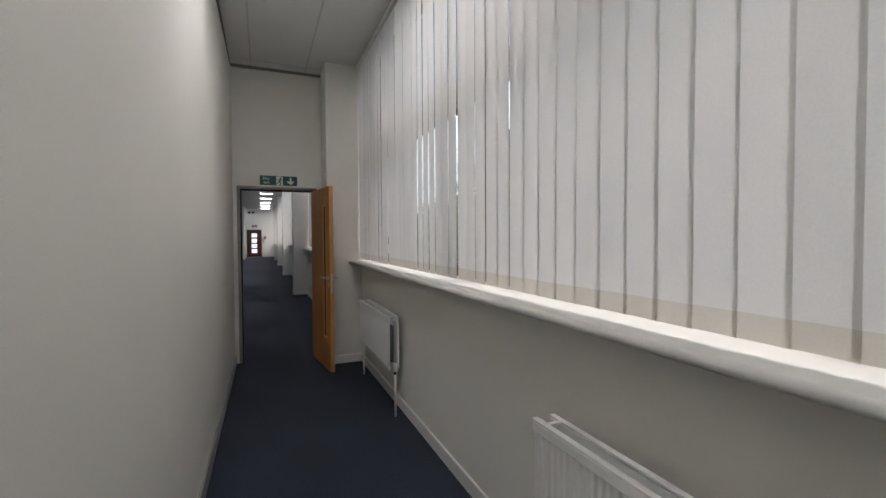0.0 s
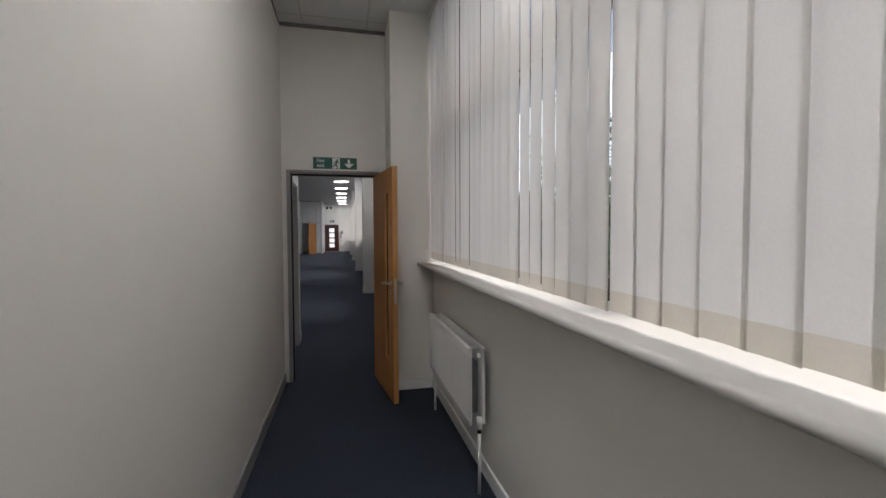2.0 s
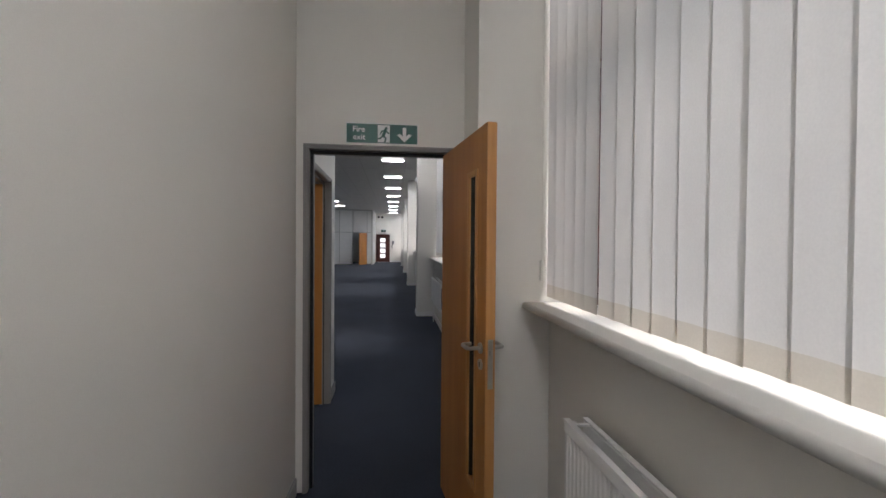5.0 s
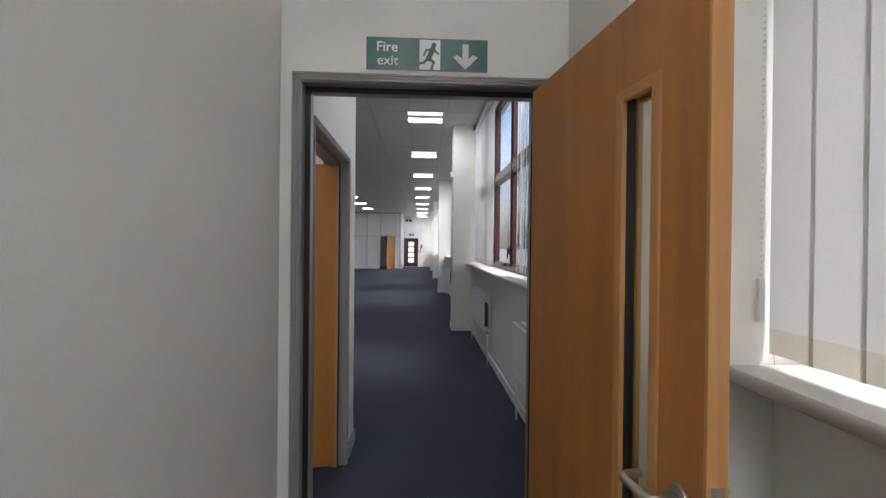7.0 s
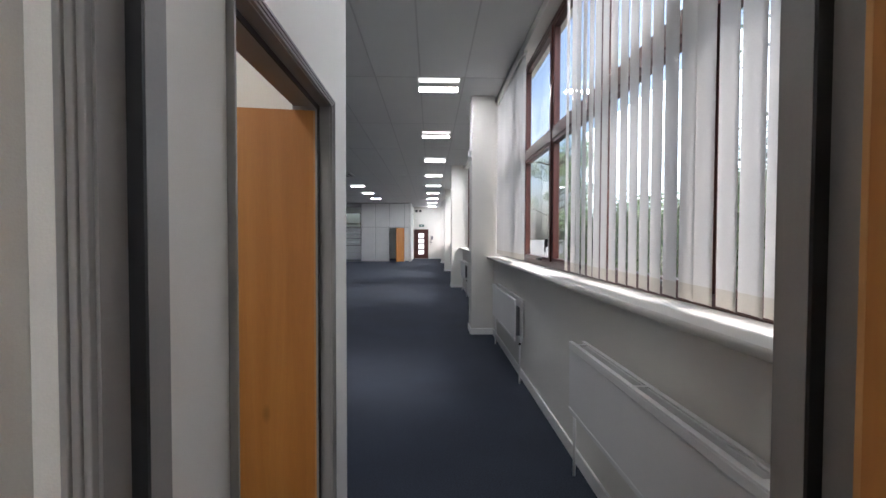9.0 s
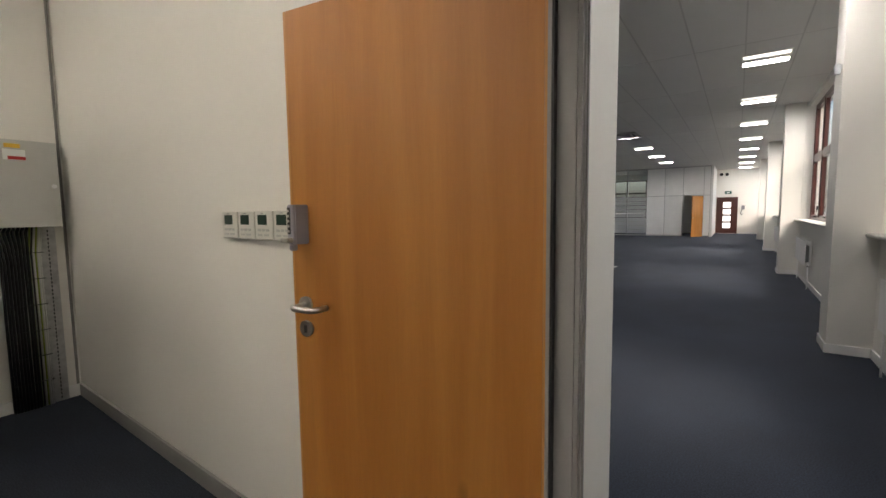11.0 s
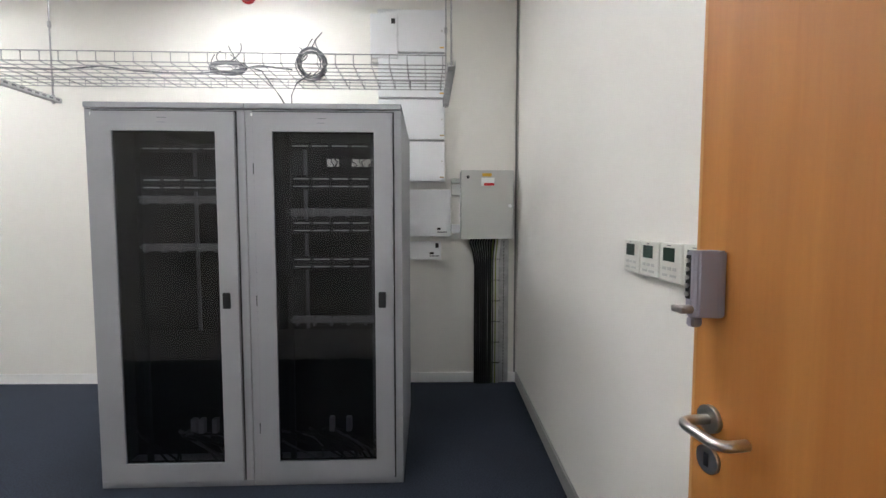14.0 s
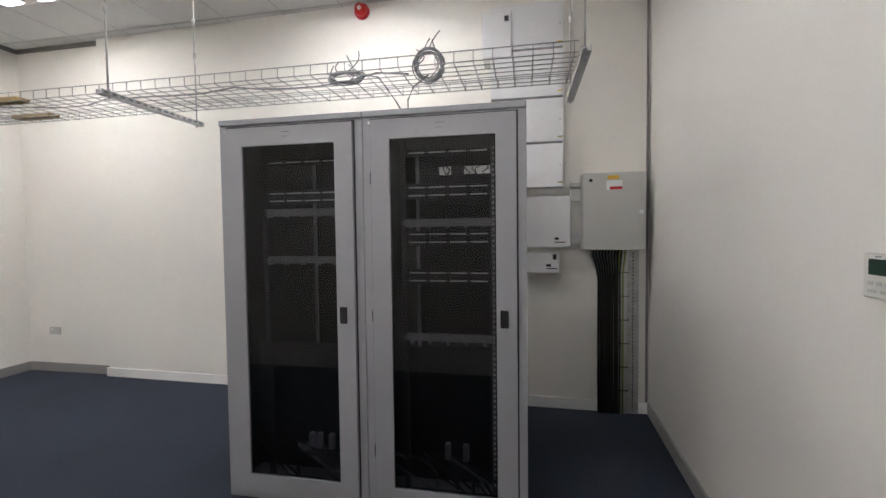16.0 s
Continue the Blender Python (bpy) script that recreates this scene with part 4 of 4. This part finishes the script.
def wall_box(name, y0, y1, z0, z1, d, material, label, cat="electrical box", lid=True, parts=()):
    x = wall_x((y0 + y1) / 2)
    t = thing(name, (x, y0, z0), label, cat)
    w, h = y1 - y0, z1 - z0
    solid("body", (-0.008, d * (0.85 if lid else 1), 0, w, 0, h), material, t, bevel=0.004)
    if lid:
        solid("lid", (d * 0.85 + 0.002, d, -0.003, w + 0.003, -0.003, h + 0.003), material, t, bevel=0.004)
    for i, (pn, y, z, pw, ph, m) in enumerate(parts):
        solid(pn, (d, d + 0.0015 + 0.0008 * i, y, y + pw, z, z + ph), m, t)
    return t


db = wall_box("distribution_board", 6.75, 7.225, 1.40, 2.02, 0.18, M_BOX, "pale grey steel distribution board with yellow and red labels", "distribution board",
              parts=(("label", 0.19, 0.565, 0.085, 0.03, M_YELLOW), ("label", 0.18, 0.48, 0.12, 0.075, M_INK), ("label", 0.205, 0.482, 0.095, 0.024, M_RED)))
bm = bmesh.new()
cyl(bm, (0.18, 0.445, 0.3), (0.192, 0.445, 0.3), 0.016, 16)
part("lock", bm, M_BOX_WHITE, db)
bm = bmesh.new()
cyl(bm, (0.18, 0.06, 0.56), (0.184, 0.06, 0.56), 0.014, 16)
part("indicator", bm, M_BLACK, db)
wall_box("control_box", 6.28, 6.655, 1.42, 1.85, 0.09, M_BOX_WHITE, "white metal control panel box with a printed mark", parts=(("mark", 0.25, 0.06, 0.035, 0.02, M_BLACK), ("mark", 0.25, 0.035, 0.09, 0.008, M_BLACK)))
wall_box("power_supply_box", 6.25, 6.565, 1.20, 1.37, 0.07, M_BOX_WHITE, "small white metal box with a black sticker", parts=(("label", 0.265, 0.11, 0.03, 0.045, M_BLACK), ("mark", 0.21, 0.05, 0.04, 0.02, M_BLACK), ("mark", 0.21, 0.03, 0.09, 0.008, M_BLACK)))
for z0, z1 in ((1.93, 2.288), (2.31, 2.668), (2.69, 3.073), (3.095, 3.46)):
    b = wall_box("patch_enclosure", 6.0, 6.6, z0, z1, 0.11, M_BOX_WHITE, "white steel wall enclosure in a stack", "wall enclosure", parts=(("label", 0.555, 0.03, 0.04, 0.012, M_CARD if z0 < 2.5 else M_YELLOW),))
    bm = bmesh.new()
    cyl(bm, (0.11, 0.575, (z1 - z0) / 2), (0.118, 0.575, (z1 - z0) / 2), 0.008, 10)
    part("lock", bm, M_STEEL, b)
wall_box("junction_box", 6.665, 6.745, 1.80, 1.90, 0.07, M_BOX, "small grey plastic junction box", lid=False)
wall_box("junction_box", 6.665, 6.745, 1.92, 1.96, 0.06, M_BOX, "small grey plastic junction box", lid=False)
wall_box("junction_box", 6.665, 6.745, 1.45, 1.53, 0.05, M_BOX_WHITE, "small white connector box", lid=False)
ax = thing("alarm_box", (wall_x(6.1) + 0.13, 5.93, 3.0), "white plastic alarm panel with a black square", "alarm panel")
solid("body", (-0.145, 0.0, 0, 0.25, 0.03, 0.42), M_BOX_WHITE, ax, bevel=0.012)
solid("foot", (-0.145, -0.02, 0.01, 0.24, 0, 0.03), M_BOX, ax, bevel=0.005)
solid("label", (0.0, 0.0015, 0.19, 0.225, 0.33, 0.375), M_BLACK, ax)
# sounder
sd = thing("alarm_sounder", (wall_x(4.8), 4.8, 3.62), "round red fire alarm sounder on the wall", "fire alarm")
bm = bmesh.new()
cyl(bm, (0, 0, 0), (0.03, 0, 0), 0.07, 24)
part("base", bm, M_RED, sd)
bm = bmesh.new()
cyl(bm, (0.03, 0, 0), (0.09, 0, 0), 0.06, 24, 0.045)
part("horn", bm, M_RED, sd)
bm = bmesh.new()
cyl(bm, (0.09, 0, 0), (0.094, 0, 0), 0.02, 16)
part("centre", bm, M_INK, sd)

# perforated riser tray with cables under the distribution board
riser = thing("riser_tray", (wall_x(7.05), 6.88, 0), "galvanised perforated cable tray with cables down to the floor", "cable tray")
solid("tray", (0.016, 0.024, 0.14, 0.335, 0.0, 1.4), M_GALV, riser)
for c in range(3):
    bm = bmesh.new()
    for k in range(44):
        box(bm, 0.024, 0.0246, 0.185 + c * 0.05, 0.193 + c * 0.05, 0.02 + k * 0.031, 0.038 + k * 0.031)
    part("slot_row", bm, M_BLACK, riser)
rng = random.Random(3)
for k in range(9):
    bm = bmesh.new()
    y = 0.012 + k * 0.0185
    s = -0.13 + k * 0.036
    tube(bm, [(0.05, y + 0.3 * (s - y) + 0.02, 1.42), (0.05, y + (s - y) * 0.35, 1.36), (0.05, y + (s - y) * 0.12, 1.26), (0.045, y, 1.14), (0.045, y + rng.uniform(-0.003, 0.003), 0.6), (0.045, y, 0.0)], 0.0095, 8)
    part("cable", bm, M_CABLE, riser)
for k, m in enumerate((M_EARTH, M_CABLE, M_CABLE_WHITE, M_EARTH, M_CABLE_WHITE, M_CABLE_WHITE)):
    bm = bmesh.new()
    y = 0.168 + k * 0.013
    tube(bm, [(0.04, y + 0.02, 1.42), (0.04, y, 1.2), (0.036, y + rng.uniform(-0.004, 0.004), 0.7), (0.036, y, 0.0)], 0.006 + 0.002 * (k == 4), 8)
    part("cable", bm, m, riser)
for k in range(6):
    solid("cable_tie", (0.03, 0.058, 0.005, 0.25, 0.2 + k * 0.2, 0.204 + k * 0.2), M_BLACK, riser)

# thermostats on the partition
th0 = None
for k in range(4):
    x = -1.727 + k * 0.135
    y = 7.163 + (-0.19 - x) * 0.0336
    if th0 is None:
        th0 = thing("thermostat", (x, y, 1.367), "cream plastic air conditioning controller with a dark display", "thermostat", "row of four controllers", rz=-1.9)
        solid("body", (0, 0.128, -0.022, 0.0, 0, 0.118), M_PLASTIC, th0, bevel=0.004)
        solid("display", (0.022, 0.088, -0.0232, -0.022, 0.062, 0.104), M_LCD, th0)
        solid("maker_mark", (0.045, 0.065, -0.0226, -0.022, 0.109, 0.112), M_CABLE_GREY, th0)
        for bx, bz, w, h in ((0.02, 0.035, 0.02, 0.01), (0.05, 0.035, 0.02, 0.01), (0.08, 0.035, 0.02, 0.01), (0.02, 0.015, 0.03, 0.008), (0.065, 0.015, 0.035, 0.008)):
            solid("button", (bx, bx + w, -0.0238, -0.022, bz, bz + h), M_BOX, th0, bevel=0.0005)
    else:
        copy_thing(th0, pose(x, y, 1.367, 0, 0, -1.9))
so = thing("wall_socket", (-4.399, 0.86, 0.43), "white plastic power socket low on the wall", "socket")
solid("plate", (0, 0.014, 0, 0.146, 0, 0.086), M_BOX, so, bevel=0.002)
solid("switch", (0.014, 0.018, 0.03, 0.05, 0.05, 0.07), M_BOX_WHITE, so, bevel=0.001)

# ---------------------------------------------------------------- far end of the office
PY = 32.6
pt = thing("office_partition", (0, PY, 0), "white panelled office partition with aluminium joints", "partition")
for x0, x1 in ((-3.98, -3.1), (-3.08, -2.22), (-2.2, -0.98)):
    solid("panel", (x0 + 0.01, x1 - 0.01, 0, 0.08, 2.18, CEIL_O - 0.01), M_WHITE, pt, bevel=0.004)
    if x0 < -2.5:
        solid("panel", (x0 + 0.01, x1 - 0.01, 0, 0.08, 0.05, 2.15), M_WHITE, pt, bevel=0.004)
solid("panel", (-1.25, -0.99, 0, 0.08, 0.05, 2.15), M_WHITE, pt, bevel=0.004)
bm = bmesh.new()
for x in (-3.99, -3.09, -2.21, -1.26, -0.965):
    box(bm, x - 0.012, x + 0.012, -0.006, 0.086, 0, CEIL_O - 0.01)
box(bm, -9.9, -0.95, -0.008, 0.088, 2.15, 2.18)
box(bm, -9.9, -0.95, -0.008, 0.088, CEIL_O - 0.06, CEIL_O - 0.005)
box(bm, -9.9, -2.2, -0.008, 0.088, 0, 0.05)
for x in (-5.0, -6.1, -7.2, -8.3, -9.4):
    box(bm, x - 0.02, x + 0.02, -0.006, 0.086, 0, CEIL_O - 0.01)
part("rails", bm, M_BAR, pt)
for x in (-4.0, -5.0, -6.1, -7.2, -8.3):
    for z0, z1 in ((0.05, 2.15), (2.18, CEIL_O - 0.06)):
        solid("pane", (x - 1.0 if x < -4.5 else x - 0.98, x - 0.02, 0.035, 0.045, z0, z1), M_GLASS, pt, "clear glass partition pane").visible_shadow = False
M_FROST = cloth_mat("frosted_film", (0.75, 0.75, 0.74), (0.8, 0.8, 0.79), 0.6)
for x in (-4.0, -5.0, -6.1, -7.2, -8.3):
    for k in range(9):
        z = 0.12 + k * 0.225
        solid("frosted_band", (x - 0.97 if x > -4.5 else x - 0.99, x - 0.03, 0.030, 0.0345, z, z + 0.2), M_FROST, pt, "white frosted film band")
far_win = tagged(new("window_7"), "wide bright window behind the glazed partition", "window", kind="structure")
bm = bmesh.new()
for k in range(5):
    x = -9.3 + k * 1.16
    box(bm, x, x + 0.06, FAR_Y + 0.05, FAR_Y + 0.12, 0.9, 3.3, 0.004)
box(bm, -9.24, -4.6, FAR_Y + 0.055, FAR_Y + 0.115, 0.9, 0.96)
box(bm, -9.24, -4.6, FAR_Y + 0.055, FAR_Y + 0.115, 2.45, 2.53)
box(bm, -9.24, -4.6, FAR_Y + 0.055, FAR_Y + 0.115, 3.24, 3.3)
part("window_frame", bm, M_MAHOG, far_win)
for k in range(4):
    x = -9.24 + k * 1.16
    for lo, hi in ((0.96, 2.45), (2.53, 3.24)):
        solid("pane", (x, x + 1.1, FAR_Y + 0.08, FAR_Y + 0.086, lo, hi), M_GLASS, far_win).visible_shadow = False
structure("wall_return", [(-0.95, -0.85, PY, FAR_Y, 0, CEIL_O)], M_WHITE, "white wall beside the far exit door", "wall")
od = thing("office_door", (-1.28, PY + 0.02, 0), "open oak office door in the white partition", "door", rz=-122)
solid("leaf", (0, 0.85, -0.02, 0.02, 0.01, 2.12), M_OAK, od, bevel=0.002)
solid("handle", (0.76, 0.8, 0.02, 0.06, 0.98, 1.02), M_STEEL, od, bevel=0.004)
ex = thing("exit_door", (-0.74, FAR_Y - 0.02, 0), "dark red-brown exit door with four square lit panes", "door")
bm = bmesh.new()
box(bm, 0, 0.26, -0.03, 0.01, 0.02, 2.04)
box(bm, 0.64, 0.9, -0.03, 0.01, 0.02, 2.04)
zs = (0.32, 0.62, 0.72, 1.02, 1.12, 1.42, 1.52, 1.82)
for a, b in ((0.02, zs[0]), (zs[1], zs[2]), (zs[3], zs[4]), (zs[5], zs[6]), (zs[7], 2.04)):
    box(bm, 0.26, 0.64, -0.03, 0.01, a, b)
part("leaf", bm, M_MAHOG, ex)
# the panes glow by themselves in place of daylight from behind
M_DAY = glow_mat("pane_glow", (1, 0.97, 0.92), 0.55)
for k in range(4):
    solid("pane", (0.26, 0.64, -0.012, -0.006, zs[2 * k], zs[2 * k + 1]), M_DAY, ex, "frosted square pane glowing in place of daylight")
bm = bmesh.new()
box(bm, -0.07, 0, -0.04, 0.018, 0, 2.11)
box(bm, 0.9, 0.97, -0.04, 0.018, 0, 2.11)
box(bm, 0, 0.9, -0.04, 0.018, 2.04, 2.11)
part("frame", bm, M_MAHOG, ex)
es = thing("exit_sign_box", (-0.43, FAR_Y - 0.06, 2.3), "small dark green exit sign over the far door", "sign")
solid("case", (0, 0.34, 0, 0.055, 0, 0.16), M_GREEN, es, bevel=0.006)
solid("mark", (0.1, 0.24, -0.002, 0, 0.05, 0.11), M_INK, es)
ph = thing("wall_phone", (0.4, FAR_Y - 0.08, 1.38), "grey wall phone with a hanging cord beside the far door", "wall phone")
solid("body", (0, 0.16, 0, 0.078, 0, 0.24), M_CABLE_GREY, ph, bevel=0.01)
bm = bmesh.new()
tube(bm, [(0.03, 0.03, 0.0), (-0.02, 0.03, -0.2), (0.02, 0.03, -0.32), (0.08, 0.03, -0.22)], 0.02, 8)
part("cord", bm, M_CABLE, ph)
for x in (-0.62, -0.35):
    sp = thing("emergency_spotlight", (x, FAR_Y - 0.12, 3.42), "small dark emergency spotlight high on the far wall", "spotlight")
    bm = bmesh.new()
    cyl(bm, (0, 0, 0), (0, 0.1, 0.02), 0.09, 14, 0.05)
    part("head", bm, M_BLACK, sp)
    solid("mount", (-0.03, 0.03, 0.09, 0.119, -0.03, 0.06), M_BLACK, sp)
ac = thing("ceiling_cassette", (-2.75, 20.2, CEIL_O), "grey square ceiling air conditioning cassette", "air conditioner")
solid("panel", (-0.45, 0.45, -0.45, 0.45, -0.04, 0), M_BOX, ac, bevel=0.01)
solid("grille", (-0.25, 0.25, -0.25, 0.25, -0.048, -0.04), M_CABLE_GREY, ac)
for k, b in enumerate(((-0.3, 0.3, -0.38, -0.33), (-0.3, 0.3, 0.33, 0.38), (-0.38, -0.33, -0.3, 0.3), (0.33, 0.38, -0.3, 0.3))):
    solid("vane", (*b, -0.043, -0.04), M_BLACK, ac)
cc = thing("motion_sensor", (1.025, 11.95, 2.78), "small white plastic sensor on the pillar", "sensor")
solid("body", (-0.05, 0.0, 0, 0.06, 0, 0.1), M_BOX_WHITE, cc, bevel=0.012)
solid("lens", (-0.053, -0.05, 0.015, 0.045, 0.02, 0.05), M_BOX, cc)
bp = tagged(new("floor_box"), "flat grey floor outlet lid set in the carpet", "floor box")
solid("lid", (-2.6, -2.3, 17.6, 17.9, 0.0, 0.006), M_BOX, bp, bevel=0.002)

# ---------------------------------------------------------------- outside
bm = bmesh.new()
box(bm, 1.75, 400, -400, 400, -0.6, -0.3)
box(bm, -400, 1.75, 37.0, 400, -0.6, -0.3)
box(bm, -400, 1.75, -400, -3.6, -0.6, -0.3)
box(bm, -400, -10.7, -3.6, 37.0, -0.6, -0.3)
tagged(part("ground", bm, M_GROUND), "grey outdoor paving round the building", "ground", kind="structure")


def leaves(bm, centres, count, size, rng):
    for _ in range(count):
        c, r = rng.choice(centres)
        d = Vector((rng.gauss(0, 1), rng.gauss(0, 1), rng.gauss(0, 1))).normalized() * r * rng.uniform(0.5, 1.0)
        p = Vector(c) + d
        u = Vector((rng.uniform(-1, 1), rng.uniform(-1, 1), rng.uniform(-1, 1))).normalized()
        w = u.orthogonal().normalized()
        s = size * rng.uniform(0.6, 1.3)
        v = [bm.verts.new(p + q) for q in (u * s, w * s * 0.45, -u * s, -w * s * 0.45)]
        bm.faces.new(v)


rng = random.Random(11)
hg = thing("hedge", (4.6, 10, -0.3), "tall clipped green hedge outside the windows", "hedge")
cent = [((rng.uniform(-0.3, 0.5), rng.uniform(-6, 8.4), rng.uniform(0.2, 2.35 + 0.25 * rng.random())), 0.4) for _ in range(380)]
bm = bmesh.new()
leaves(bm, cent, 42000, 0.06, rng)
part("foliage", bm, M_LEAF, hg)
bm = bmesh.new()
prev = None
for k in range(30):
    y = -5.9 + k * 0.48
    row = [bm.verts.new((x + rng.uniform(-0.08, 0.08), y, z + rng.uniform(-0.1, 0.1))) for x, z in ((-0.2, 0.05), (-0.22, 1.2), (-0.15, 2.3), (0.35, 2.3), (0.4, 1.2), (0.4, 0.05))]
    if prev:
        for j in range(6):
            bm.faces.new((prev[j], row[j], row[(j + 1) % 6], prev[(j + 1) % 6]))
    else:
        bm.faces.new(row)
    prev = row
bm.faces.new(prev)
part("inner_growth", bm, M_LEAF, hg, "dense twiggy green inside of the hedge")


def tree(x, y, h, seed):
    r = random.Random(seed)
    t = thing("tree", (x, y, -0.3), "leafy green deciduous tree outside", "tree", "trees outside")
    bm = bmesh.new()
    tube(bm, [(0, 0, 0), (0.05, 0.03, h * 0.25), (-0.05, 0.08, h * 0.5), (0.02, 0, h * 0.8)], 0.13, 10)
    cent = []
    for k in range(15):
        a, z = r.uniform(0, math.tau), h * r.uniform(0.2, 0.8)
        L = r.uniform(1.2, 2.6)
        tip = Vector((math.cos(a) * L, math.sin(a) * L, z + r.uniform(0.2, 1.0)))
        tube(bm, [(0, 0, z - 0.3), tip * 0.5 + Vector((0, 0, z * 0.5 - 0.05)), tip], 0.035, 7)
        for _ in range(4):
            cent.append((tip + Vector((r.uniform(-0.8, 0.8), r.uniform(-0.8, 0.8), r.uniform(-0.7, 0.5))), r.uniform(0.3, 0.65)))
    part("trunk", bm, M_BARK, t)
    bm = bmesh.new()
    leaves(bm, cent, 9000, 0.06, r)
    part("crown", bm, M_LEAF, t)


tree(7.4, 29.2, 8.5, 1)
tree(8.5, 13.5, 7.0, 2)
tree(7.8, 5.0, 7.5, 4)
tree(9.5, 36.0, 9.0, 5)

# bright hazy sky low over the far trees
M_HAZE = glow_mat("hazy_sky", (0.95, 0.98, 1.0), 1.1)
tagged(solid("backdrop", (90, 90.5, -150, 260, -0.3, 62), M_HAZE), "plain bright white hazy sky far beyond the trees", "backdrop", kind="structure")
